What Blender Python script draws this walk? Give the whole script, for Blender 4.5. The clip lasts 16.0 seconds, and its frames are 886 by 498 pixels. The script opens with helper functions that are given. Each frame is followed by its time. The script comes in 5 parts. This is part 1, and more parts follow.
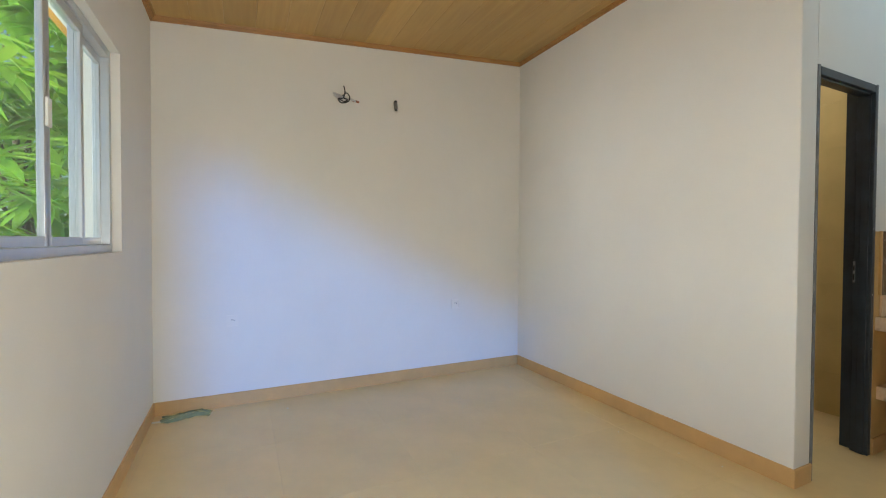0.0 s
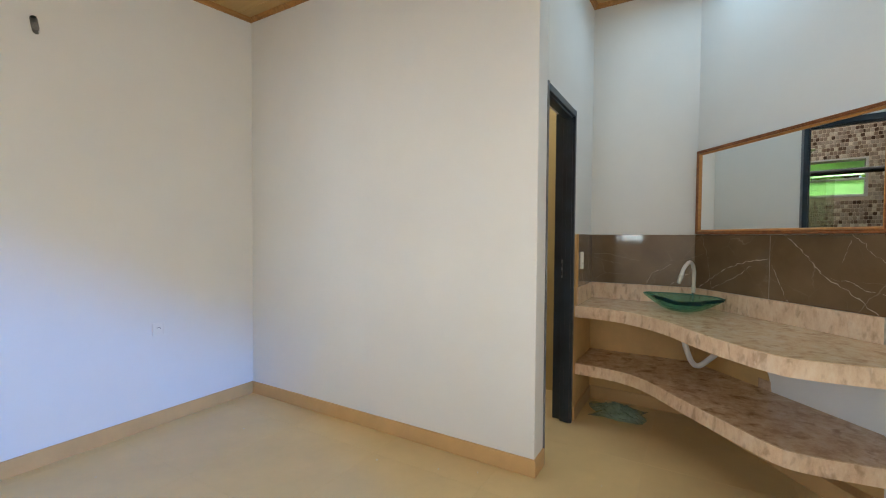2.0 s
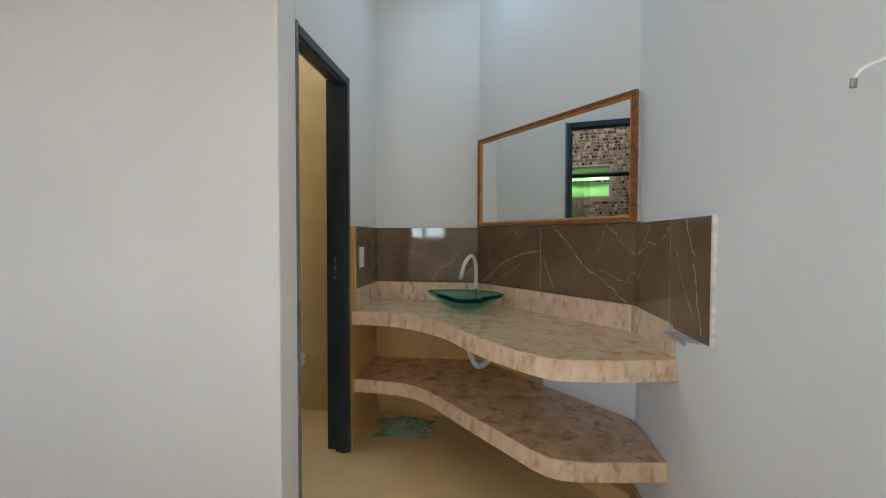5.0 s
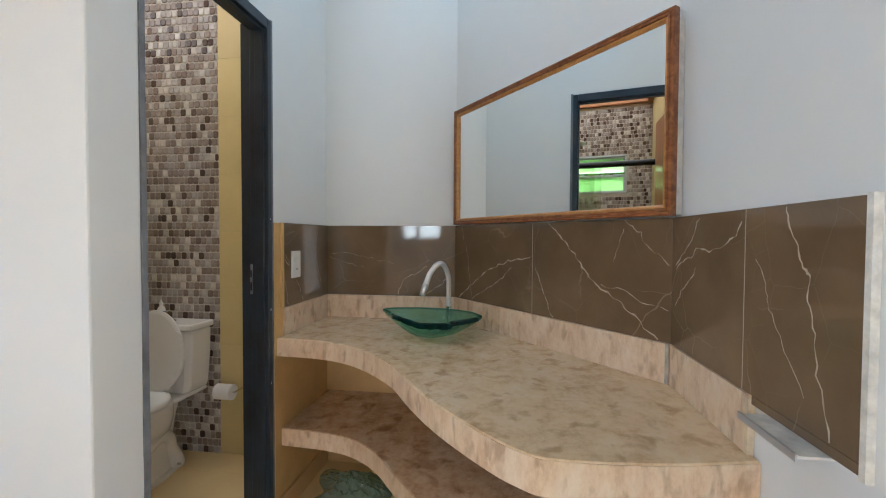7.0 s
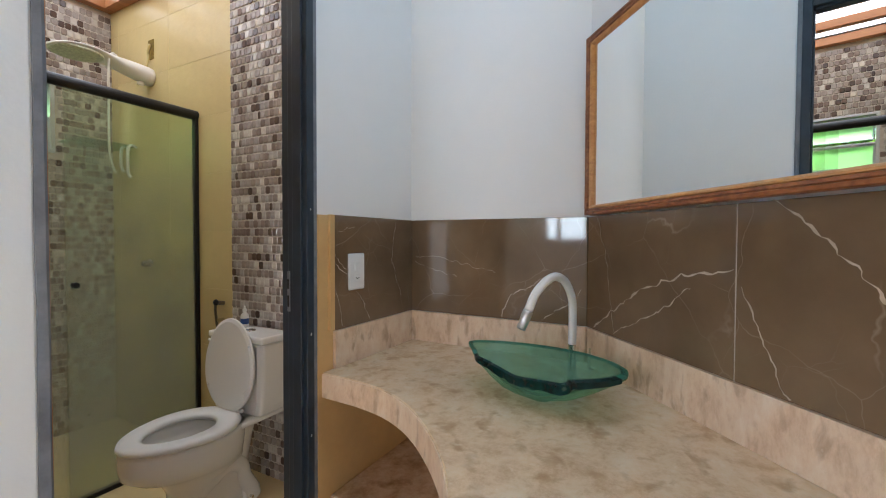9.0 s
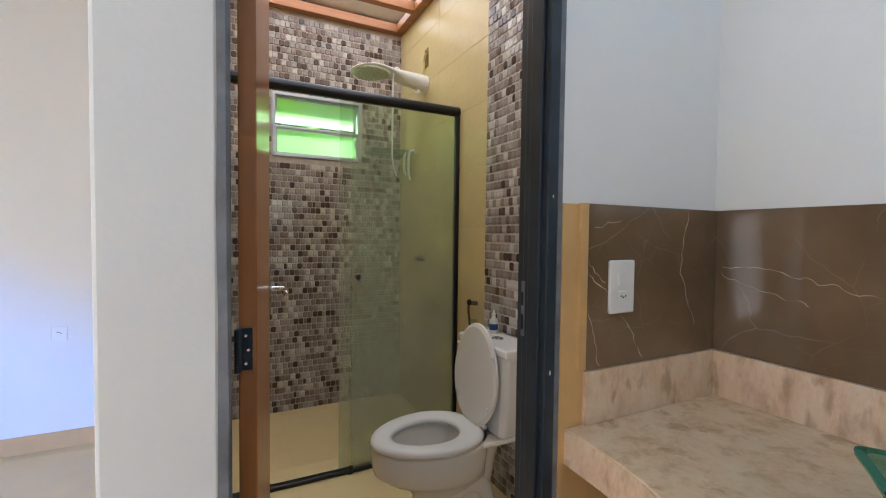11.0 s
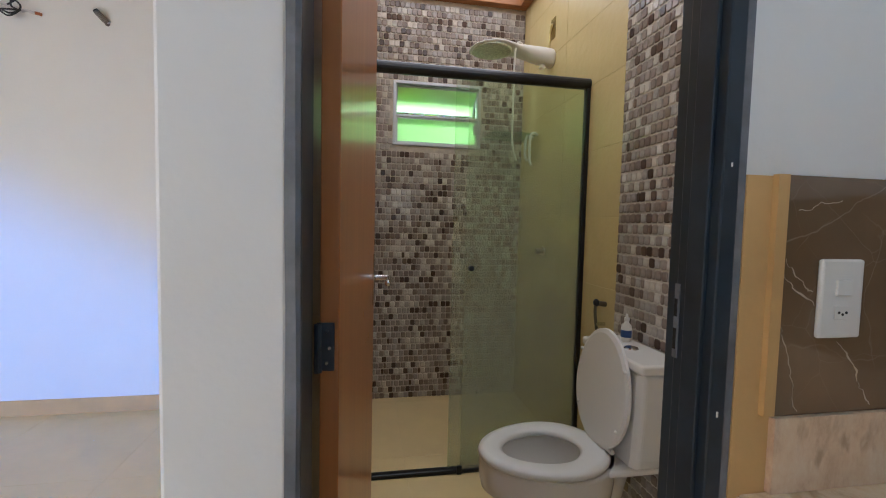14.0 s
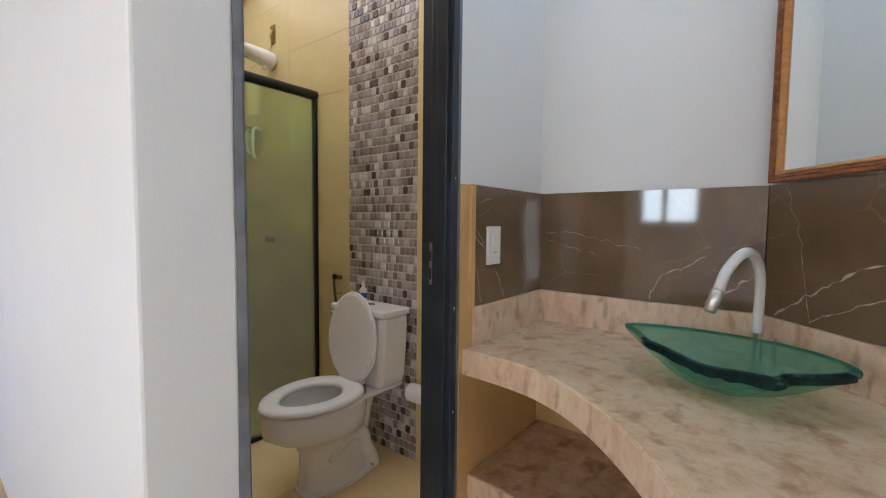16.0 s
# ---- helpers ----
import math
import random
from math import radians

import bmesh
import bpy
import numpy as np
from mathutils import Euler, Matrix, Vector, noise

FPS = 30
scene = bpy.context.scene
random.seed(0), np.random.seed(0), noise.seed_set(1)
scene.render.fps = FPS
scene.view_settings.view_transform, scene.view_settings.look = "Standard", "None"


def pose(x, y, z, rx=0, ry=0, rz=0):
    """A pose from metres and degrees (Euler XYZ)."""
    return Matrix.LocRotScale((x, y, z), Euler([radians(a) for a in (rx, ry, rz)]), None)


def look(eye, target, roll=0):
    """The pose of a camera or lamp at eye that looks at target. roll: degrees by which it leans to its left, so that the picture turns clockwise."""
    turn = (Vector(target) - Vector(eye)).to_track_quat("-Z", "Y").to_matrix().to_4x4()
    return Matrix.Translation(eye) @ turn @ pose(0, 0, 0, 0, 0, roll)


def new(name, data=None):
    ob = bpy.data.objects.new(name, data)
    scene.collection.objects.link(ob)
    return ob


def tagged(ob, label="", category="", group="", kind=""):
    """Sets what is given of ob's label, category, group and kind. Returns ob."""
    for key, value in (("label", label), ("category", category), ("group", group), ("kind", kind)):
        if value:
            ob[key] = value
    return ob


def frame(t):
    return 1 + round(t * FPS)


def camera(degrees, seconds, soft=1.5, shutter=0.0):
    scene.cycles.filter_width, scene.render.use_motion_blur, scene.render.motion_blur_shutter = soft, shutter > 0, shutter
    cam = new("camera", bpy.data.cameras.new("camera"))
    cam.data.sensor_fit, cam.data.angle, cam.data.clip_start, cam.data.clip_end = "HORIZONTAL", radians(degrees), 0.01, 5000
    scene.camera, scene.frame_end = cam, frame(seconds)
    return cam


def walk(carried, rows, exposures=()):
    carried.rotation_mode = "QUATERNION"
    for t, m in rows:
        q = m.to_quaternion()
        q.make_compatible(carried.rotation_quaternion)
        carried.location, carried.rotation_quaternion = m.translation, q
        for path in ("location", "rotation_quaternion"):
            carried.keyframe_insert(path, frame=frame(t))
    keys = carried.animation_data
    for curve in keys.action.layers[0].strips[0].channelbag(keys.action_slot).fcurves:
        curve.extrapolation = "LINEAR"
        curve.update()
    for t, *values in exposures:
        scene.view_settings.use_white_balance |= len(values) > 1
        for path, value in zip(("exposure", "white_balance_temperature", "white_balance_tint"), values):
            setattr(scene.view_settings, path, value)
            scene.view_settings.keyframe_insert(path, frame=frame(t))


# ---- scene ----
cam = camera(92.5, 16.0, soft=1.1)
PATH = [
    (0, (-0.1, 0.578, 1.232), (0.758, 2.385, 1.194), 0.3),
    (0.5, (0.021, 0.75, 1.239), (0.983, 2.503, 1.197), 0.2),
    (1, (0.111, 0.86, 1.258), (1.247, 2.505, 1.208), 0.3),
    (1.5, (0.187, 0.953, 1.267), (1.617, 2.35, 1.221), 0.3),
    (2, (0.234, 1.02, 1.277), (1.956, 2.036, 1.219), 0.4),
    (2.5, (0.283, 1.032, 1.226), (2.158, 1.727, 1.187), 0.4),
    (3, (0.333, 1.013, 1.213), (2.27, 1.51, 1.176), 0.3),
    (3.5, (0.421, 0.983, 1.211), (2.389, 1.339, 1.168), 0.1),
    (4, (0.57, 0.971, 1.208), (2.549, 1.255, 1.166), 0.2),
    (4.5, (0.69, 0.941, 1.23), (2.673, 1.196, 1.177), 0.0),
    (5, (0.846, 0.9, 1.235), (2.831, 1.139, 1.181), 0.1),
    (5.2, (0.937, 0.86, 1.243), (2.921, 1.11, 1.192), 0.2),
    (7.3, (1.639, 0.746, 1.239), (3.615, 1.049, 1.182), 0.3),
    (7.5, (1.723, 0.742, 1.227), (3.688, 1.112, 1.179), 0.3),
    (8, (1.925, 0.746, 1.238), (3.857, 1.261, 1.195), 0.2),
    (8.5, (2.065, 0.76, 1.233), (3.938, 1.459, 1.179), 0.1),
    (9, (2.235, 0.761, 1.226), (3.998, 1.703, 1.178), 0.2),
    (9.5, (2.36, 0.772, 1.233), (3.953, 1.981, 1.177), -0.1),
    (10, (2.412, 0.816, 1.232), (3.791, 2.263, 1.179), 0.2),
    (10.2, (2.441, 0.843, 1.225), (3.716, 2.383, 1.176), 0.3),
    (12.5, (2.741, 1.284, 1.24), (3.16, 3.237, 1.131), 0.9),
    (13, (2.756, 1.288, 1.231), (3.089, 3.257, 1.121), 1.0),
    (13.5, (2.723, 1.241, 1.228), (3.022, 3.215, 1.113), 0.9),
    (14, (2.648, 1.169, 1.215), (3.0, 3.134, 1.1), 1.3),
    (14.5, (2.582, 1.11, 1.22), (3.193, 3.011, 1.102), 1.1),
    (15, (2.483, 1.059, 1.208), (3.451, 2.805, 1.089), 1.0),
    (15.5, (2.355, 1.012, 1.184), (3.67, 2.514, 1.061), 0.8),
    (16, (2.19, 0.985, 1.184), (3.759, 2.218, 1.062), 0.6),
]
EXPOSURES = [(0, -0.08, 6280, 4), (1, -0.06, 6200, 4), (2, 0.04, 6080, 6), (4.5, -0.15, 5850, 6), (5.2, -0.08, 5800, 6), (7.4, 0.36, 5600, 9), (8.5, 0.52, 5520, 11), (10, 0.58, 5520, 12), (12.5, 0.5, 5480, 12), (13.5, 0.6, 5480, 12), (14.0, 0.25, 5450, 12), (14.5, 0.3, 5450, 12), (16, 0.46, 5550, 12)]
walk(cam, [(t, look(eye, target, roll)) for t, eye, target, roll in PATH], EXPOSURES)

# ---- light ----
def lamp(name, kind, m, energy, color, **more):
    data = bpy.data.lights.new(name, kind)
    data.energy, data.color = energy, color
    if "size" in more:
        data.shape, data.size, data.size_y = "RECTANGLE", more["size"][0], more["size"][1]
    if "angle" in more:
        data.angle = radians(more["angle"])
    ob = new(name, data)
    ob.matrix_world = m
    return ob


world = bpy.data.worlds.new("sky")
scene.world = world
world.use_nodes = True
sky = world.node_tree.nodes.new("ShaderNodeTexSky")
sky.sky_type, sky.sun_disc, sky.sun_elevation, sky.sun_rotation = "NISHITA", False, radians(58), radians(195)
world.node_tree.links.new(sky.outputs[0], world.node_tree.nodes["Background"].inputs[0])
world.node_tree.nodes["Background"].inputs[1].default_value = 0.15
lamp("sun", "SUN", look((-1.2, -4.5, 7.5), (0, 0, 0)), 5, (1.0, 0.95, 0.86), angle=0.6)
# sky light that comes in by the wide entrance, and over the garden
lamp("entrance_skylight", "AREA", look((-0.25, -4.0, 1.9), (0.6, 4.08, 1.0)), 350, (0.01, 0.27, 1.0), size=(0.5, 0.5))
lamp("doorway_daylight", "AREA", look((0.2, -0.1, 1.3), (-0.7, 3.2, 1.5)), 52, (1.0, 0.93, 0.84), size=(1.0, 1.7))
lamp("garden_skylight", "AREA", look((-4.6, 6.6, 1.9), (2.6, 0.6, 1.5)), 1150, (0.9, 0.95, 1.0), size=(2.8, 3.6))
lamp("west_skylight", "AREA", look((-5.0, 2.6, 1.9), (3.7, 1.5, 1.5)), 220, (0.97, 0.95, 0.95), size=(1.5, 3.4))
lamp("back_garden_skylight", "AREA", look((3.1, 5.35, 4.4), (3.1, 5.6, 0)), 250, (0.95, 1.0, 0.9), size=(2.4, 1.2))
# added fill lamp, out of view above the niche, to lift the worktop
lamp("niche_fill_light", "AREA", look((3.12, 0.98, 3.005), (3.12, 0.98, 0)), 4.6, (0.55, 0.8, 1.0), size=(0.7, 0.8))
lamp("bathroom_roof_light", "AREA", look((3.13, 2.96, 2.784), (3.13, 2.96, 0)), 15, (1.0, 0.98, 0.95), size=(1.04, 2.1))

# ---- materials ----
def material(name, color, rough=0.6, metal=0.0, vary=0.0, scale=6.0, bump=0.0, bump_scale=60.0, fine=0.0, spec=0.5, transmission=0.0, ior=1.45, random=0.0, coat=0.0):
    m = bpy.data.materials.new(name)
    m.use_nodes = True
    nt = m.node_tree
    p = nt.nodes["Principled BSDF"]
    p.inputs["Roughness"].default_value = rough
    p.inputs["Metallic"].default_value = metal
    p.inputs["Specular IOR Level"].default_value = spec
    p.inputs["Transmission Weight"].default_value = transmission
    p.inputs["IOR"].default_value = ior
    p.inputs["Coat Weight"].default_value = coat
    p.inputs["Base Color"].default_value = (*color, 1)
    co = nt.nodes.new("ShaderNodeTexCoord")
    src = None
    if vary:
        n = nt.nodes.new("ShaderNodeTexNoise")
        n.inputs["Scale"].default_value = scale
        n.inputs["Detail"].default_value = 6
        n.inputs["Roughness"].default_value = 0.62
        nt.links.new(co.outputs["Object"], n.inputs["Vector"])
        r = nt.nodes.new("ShaderNodeValToRGB")
        lo = [max(0, c * (1 - vary)) for c in color]
        hi = [min(1, c * (1 + vary)) for c in color]
        r.color_ramp.elements[0].position, r.color_ramp.elements[1].position = 0.3, 0.7
        r.color_ramp.elements[0].color, r.color_ramp.elements[1].color = (*lo, 1), (*hi, 1)
        nt.links.new(n.outputs["Fac"], r.inputs["Fac"])
        src = r.outputs["Color"]
    if random:
        info = nt.nodes.new("ShaderNodeObjectInfo")
        hsv = nt.nodes.new("ShaderNodeHueSaturation")
        mr = nt.nodes.new("ShaderNodeMapRange")
        mr.inputs["To Min"].default_value, mr.inputs["To Max"].default_value = 1 - random, 1 + random
        nt.links.new(info.outputs["Random"], mr.inputs["Value"])
        nt.links.new(mr.outputs[0], hsv.inputs["Value"])
        if src:
            nt.links.new(src, hsv.inputs["Color"])
        else:
            hsv.inputs["Color"].default_value = (*color, 1)
        src = hsv.outputs["Color"]
    if src:
        nt.links.new(src, p.inputs["Base Color"])
    if bump:
        n2 = nt.nodes.new("ShaderNodeTexNoise")
        n2.inputs["Scale"].default_value = bump_scale
        n2.inputs["Detail"].default_value = 5
        b = nt.nodes.new("ShaderNodeBump")
        b.inputs["Strength"].default_value = bump
        b.inputs["Distance"].default_value = 0.004
        nt.links.new(co.outputs["Object"], n2.inputs["Vector"])
        nt.links.new(n2.outputs["Fac"], b.inputs["Height"])
        nt.links.new(b.outputs[0], p.inputs["Normal"])
    return m


def nodes_of(m):
    return m.node_tree.nodes, m.node_tree.links, m.node_tree.nodes["Principled BSDF"]


def wood_material(name, light, dark, axis, stretch=14.0, rough=0.4, coat=0.0, wave=18.0):
    m = material(name, light, rough, coat=coat)
    n, l, p = nodes_of(m)
    co, mp = n["Texture Coordinate"], n.new("ShaderNodeMapping")
    s = [stretch, stretch, stretch]
    s["xyz".index(axis)] = stretch * 0.07
    mp.inputs["Scale"].default_value = s
    no = n.new("ShaderNodeTexNoise")
    no.inputs["Scale"].default_value, no.inputs["Detail"].default_value, no.inputs["Distortion"].default_value = 2.2, 8, 1.2
    r = n.new("ShaderNodeValToRGB")
    r.color_ramp.elements[0].position, r.color_ramp.elements[1].position = 0.32, 0.72
    r.color_ramp.elements[0].color, r.color_ramp.elements[1].color = (*dark, 1), (*light, 1)
    l.new(co.outputs["Object"], mp.inputs["Vector"]), l.new(mp.outputs[0], no.inputs["Vector"])
    l.new(no.outputs["Fac"], r.inputs["Fac"]), l.new(r.outputs[0], p.inputs["Base Color"])
    b = n.new("ShaderNodeBump")
    b.inputs["Strength"].default_value, b.inputs["Distance"].default_value = 0.12, 0.003
    l.new(no.outputs["Fac"], b.inputs["Height"]), l.new(b.outputs[0], p.inputs["Normal"])
    return m


def marble_material(name):
    """Dark brown polished porcelain with thin pale broken veins."""
    m = material(name, (0.05, 0.034, 0.022), 0.055, spec=0.72)
    n, l, p = nodes_of(m)
    co = n["Texture Coordinate"]
    cloud = n.new("ShaderNodeTexNoise")
    cloud.inputs["Scale"].default_value, cloud.inputs["Detail"].default_value = 5, 8
    base = n.new("ShaderNodeValToRGB")
    base.color_ramp.elements[0].position, base.color_ramp.elements[1].position = 0.3, 0.75
    base.color_ramp.elements[0].color, base.color_ramp.elements[1].color = (0.135, 0.086, 0.046, 1), (0.22, 0.144, 0.08, 1)
    l.new(co.outputs["Object"], cloud.inputs["Vector"]), l.new(cloud.outputs["Fac"], base.inputs["Fac"])
    last = base.outputs[0]
    for scale, width, strength, seed in ((2.3, 0.0016, 0.26, 0.0), (3.4, 0.0014, 0.22, 3.7), (7.5, 0.0022, 0.13, 8.1)):
        mp = n.new("ShaderNodeMapping")
        mp.inputs["Location"].default_value = (seed, seed * 2, seed)
        mp.inputs["Rotation"].default_value = (0.5, 0.4 + seed, 0.7)
        warp = n.new("ShaderNodeTexNoise")
        warp.inputs["Scale"].default_value, warp.inputs["Detail"].default_value = 7, 4
        add = n.new("ShaderNodeVectorMath")
        add.operation = "MULTIPLY_ADD"
        add.inputs[1].default_value = (0.07, 0.07, 0.07)
        vor = n.new("ShaderNodeTexVoronoi")
        vor.feature = "DISTANCE_TO_EDGE"
        vor.inputs["Scale"].default_value = scale
        ramp = n.new("ShaderNodeValToRGB")
        ramp.color_ramp.elements[0].position, ramp.color_ramp.elements[1].position = width * 0.4, width * 2.2
        ramp.color_ramp.elements[0].color, ramp.color_ramp.elements[1].color = (1, 1, 1, 1), (0, 0, 0, 1)
        brk = n.new("ShaderNodeTexNoise")
        brk.inputs["Scale"].default_value, brk.inputs["Detail"].default_value = 3.1, 3
        cut = n.new("ShaderNodeMapRange")
        cut.inputs["From Min"].default_value, cut.inputs["From Max"].default_value, cut.inputs["To Max"].default_value = 0.46, 0.6, strength
        mul = n.new("ShaderNodeMath")
        mul.operation = "MULTIPLY"
        mix = n.new("ShaderNodeMix")
        mix.data_type = "RGBA"
        mix.inputs["B"].default_value = (0.62, 0.5, 0.38, 1)
        l.new(co.outputs["Object"], mp.inputs["Vector"]), l.new(mp.outputs[0], warp.inputs["Vector"]), l.new(mp.outputs[0], brk.inputs["Vector"])
        l.new(warp.outputs["Color"], add.inputs[0]), l.new(mp.outputs[0], add.inputs[2]), l.new(add.outputs[0], vor.inputs["Vector"])
        l.new(vor.outputs["Distance"], ramp.inputs["Fac"]), l.new(brk.outputs["Fac"], cut.inputs["Value"])
        l.new(ramp.outputs["Color"], mul.inputs[0]), l.new(cut.outputs[0], mul.inputs[1])
        l.new(mul.outputs[0], mix.inputs["Factor"]), l.new(last, mix.inputs["A"])
        last = mix.outputs["Result"]
    l.new(last, p.inputs["Base Color"])
    return m


def stone_material(name, stops, rough, stretch=(1, 1, 1), scale=7.0, patch=0.5):
    """Mottled travertine-like stone: cloudy ground, brown patches, pale flecks."""
    m = material(name, stops[1], rough, spec=0.5)
    n, l, p = nodes_of(m)
    co, mp, no, r = n["Texture Coordinate"], n.new("ShaderNodeMapping"), n.new("ShaderNodeTexNoise"), n.new("ShaderNodeValToRGB")
    mp.inputs["Scale"].default_value = stretch
    no.inputs["Scale"].default_value, no.inputs["Detail"].default_value, no.inputs["Roughness"].default_value, no.inputs["Distortion"].default_value = scale, 12, 0.76, 0.15
    e = r.color_ramp.elements
    e[0].position, e[0].color = 0.36, (*stops[0], 1)
    e[1].position, e[1].color = 0.66, (*stops[2], 1)
    mid = r.color_ramp.elements.new(0.5)
    mid.color = (*stops[1], 1)
    l.new(co.outputs["Object"], mp.inputs["Vector"]), l.new(mp.outputs[0], no.inputs["Vector"]), l.new(no.outputs["Fac"], r.inputs["Fac"])
    last = r.outputs[0]
    dark = tuple(c * k for c, k in zip(stops[0], (0.66, 0.58, 0.5)))
    pale = tuple(min(0.9, c * 1.12) for c in stops[2])
    for size, detail, lo, hi, weight, col in ((scale * 1.25, 9, 0.55, 0.68, patch, dark), (scale * 2.6, 3, 0.66, 0.74, 0.4, pale)):
        spot, cut, mix = n.new("ShaderNodeTexNoise"), n.new("ShaderNodeMapRange"), n.new("ShaderNodeMix")
        spot.inputs["Scale"].default_value, spot.inputs["Detail"].default_value, spot.inputs["Distortion"].default_value = size, detail, 0.35
        cut.inputs["From Min"].default_value, cut.inputs["From Max"].default_value, cut.inputs["To Max"].default_value = lo, hi, weight
        mix.data_type = "RGBA"
        mix.inputs["B"].default_value = (*col, 1)
        l.new(mp.outputs[0], spot.inputs["Vector"]), l.new(spot.outputs["Fac"], cut.inputs["Value"])
        l.new(cut.outputs[0], mix.inputs["Factor"]), l.new(last, mix.inputs["A"])
        last = mix.outputs["Result"]
    l.new(last, p.inputs["Base Color"])
    b = n.new("ShaderNodeBump")
    b.inputs["Strength"].default_value, b.inputs["Distance"].default_value = 0.1, 0.002
    l.new(no.outputs["Fac"], b.inputs["Height"]), l.new(b.outputs[0], p.inputs["Normal"])
    return m


def pane_material(name, color, rough, alpha_mix):
    """Clear or clouded pane: part plain see-through, part gloss."""
    m = bpy.data.materials.new(name)
    m.use_nodes = True
    n, l = m.node_tree.nodes, m.node_tree.links
    p = n["Principled BSDF"]
    p.inputs["Base Color"].default_value, p.inputs["Roughness"].default_value = (*color, 1), rough
    t = n.new("ShaderNodeBsdfTransparent")
    t.inputs[0].default_value = (*color, 1)
    mix = n.new("ShaderNodeMixShader")
    mix.inputs[0].default_value = alpha_mix
    l.new(t.outputs[0], mix.inputs[1]), l.new(p.outputs[0], mix.inputs[2]), l.new(mix.outputs[0], n["Material Output"].inputs[0])
    return m


WALL = material("white_wall_paint", (0.78, 0.765, 0.735), 0.75, vary=0.025, scale=1.6, bump=0.12, bump_scale=90)
YELLOW = material("ochre_wall_paint", (0.6, 0.38, 0.15), 0.6, vary=0.12, scale=5, bump=0.15, bump_scale=50)
FLOOR = material("cream_porcelain", (0.78, 0.595, 0.3), 0.32, vary=0.06, scale=3.0, bump=0.02, bump_scale=30, random=0.02)
GROUT = material("tile_grout", (0.64, 0.5, 0.3), 0.9, vary=0.1, scale=30)
BASE = material("tan_skirting_tile", (0.62, 0.39, 0.17), 0.35, vary=0.06, scale=8)
CEIL = wood_material("wood_look_ceiling_board", (0.53, 0.34, 0.115), (0.46, 0.285, 0.09), "y", 9, 0.38)
TRIMWOOD = wood_material("wood_look_trim", (0.46, 0.23, 0.07), (0.3, 0.14, 0.04), "x", 12, 0.4)
BEAM = wood_material("varnished_beam", (0.42, 0.18, 0.065), (0.3, 0.12, 0.04), "x", 12, 0.4)
MIRRORWOOD = wood_material("reddish_frame_wood", (0.38, 0.145, 0.048), (0.17, 0.055, 0.02), "x", 20, 0.35)
DOORWOOD = wood_material("varnished_door_wood", (0.5, 0.2, 0.06), (0.41, 0.15, 0.043), "z", 8, 0.3, coat=0.15)
MARBLE = marble_material("dark_veined_porcelain")
STONE = stone_material("beige_stone", ((0.64, 0.43, 0.25), (0.79, 0.59, 0.37), (0.84, 0.68, 0.47)), 0.2, scale=13.0, patch=0.6)
STONE_EDGE = stone_material("beige_stone_edge", ((0.64, 0.43, 0.27), (0.77, 0.57, 0.385), (0.84, 0.68, 0.51)), 0.35, (1.3, 1.3, 0.6), 15, 0.7)
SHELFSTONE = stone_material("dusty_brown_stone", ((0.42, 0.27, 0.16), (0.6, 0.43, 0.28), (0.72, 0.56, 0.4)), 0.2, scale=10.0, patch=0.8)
BATHTILE = material("yellow_bathroom_tile", (0.62, 0.485, 0.22), 0.33, vary=0.07, scale=3, bump=0.5, bump_scale=22, random=0.02)
BLACK = material("black_painted_steel", (0.026, 0.038, 0.052), 0.36, vary=0.3, scale=9, bump=0.1, bump_scale=30)
BLACKRAIL = material("black_aluminium", (0.01, 0.01, 0.011), 0.3)
PRIMER = material("grey_primer", (0.18, 0.184, 0.198), 0.7, vary=0.3, scale=14, bump=0.2)
ALU = material("aluminium", (0.55, 0.57, 0.6), 0.35, metal=0.7, vary=0.05)
CHROME = material("chrome", (0.7, 0.7, 0.69), 0.2, metal=1.0)
CERAMIC = material("white_glazed_ceramic", (0.8, 0.77, 0.72), 0.12, vary=0.01)
PLASTIC = material("white_plastic", (0.8, 0.78, 0.74), 0.3)
WHITEPVC = material("white_ceiling_panel", (0.85, 0.85, 0.84), 0.4, vary=0.03)
MIRROR = material("mirror_silver", (0.9, 0.92, 0.91), 0.0, metal=1.0)
# flat black for the shade inside holes and gaps
DARK = material("recess_shade_black", (0.02, 0.02, 0.02), 0.8)

# ---- building helpers ----
def box(bm, x0, x1, y0, y1, z0, z1):
    vs = [bm.verts.new((x, y, z)) for x in (x0, x1) for y in (y0, y1) for z in (z0, z1)]
    for f in ((0, 1, 3, 2), (4, 6, 7, 5), (0, 4, 5, 1), (2, 3, 7, 6), (0, 2, 6, 4), (1, 5, 7, 3)):
        bm.faces.new([vs[i] for i in f])
    return vs


def prism(bm, pts, z0, z1):
    """An upright prism over a plan polygon."""
    a = [bm.verts.new((x, y, z0)) for x, y in pts]
    b = [bm.verts.new((x, y, z1)) for x, y in pts]
    bm.faces.new(a[::-1]), bm.faces.new(b)
    for i in range(len(pts)):
        j = (i + 1) % len(pts)
        bm.faces.new((a[i], a[j], b[j], b[i]))


def mesh_of(bm, name, mat, smooth=False, bevel=0.0, segments=2):
    bmesh.ops.recalc_face_normals(bm, faces=bm.faces)
    if bevel:
        bmesh.ops.bevel(bm, geom=[e for e in bm.edges if len(e.link_faces) == 2 and e.calc_face_angle(0) > 0.6], offset=bevel, segments=segments, affect="EDGES", profile=0.5)
    me = bpy.data.meshes.new(name)
    bm.to_mesh(me)
    bm.free()
    for m in mat if isinstance(mat, (list, tuple)) else (mat,):
        me.materials.append(m)
    if smooth:
        for f in me.polygons:
            f.use_smooth = True
    return me


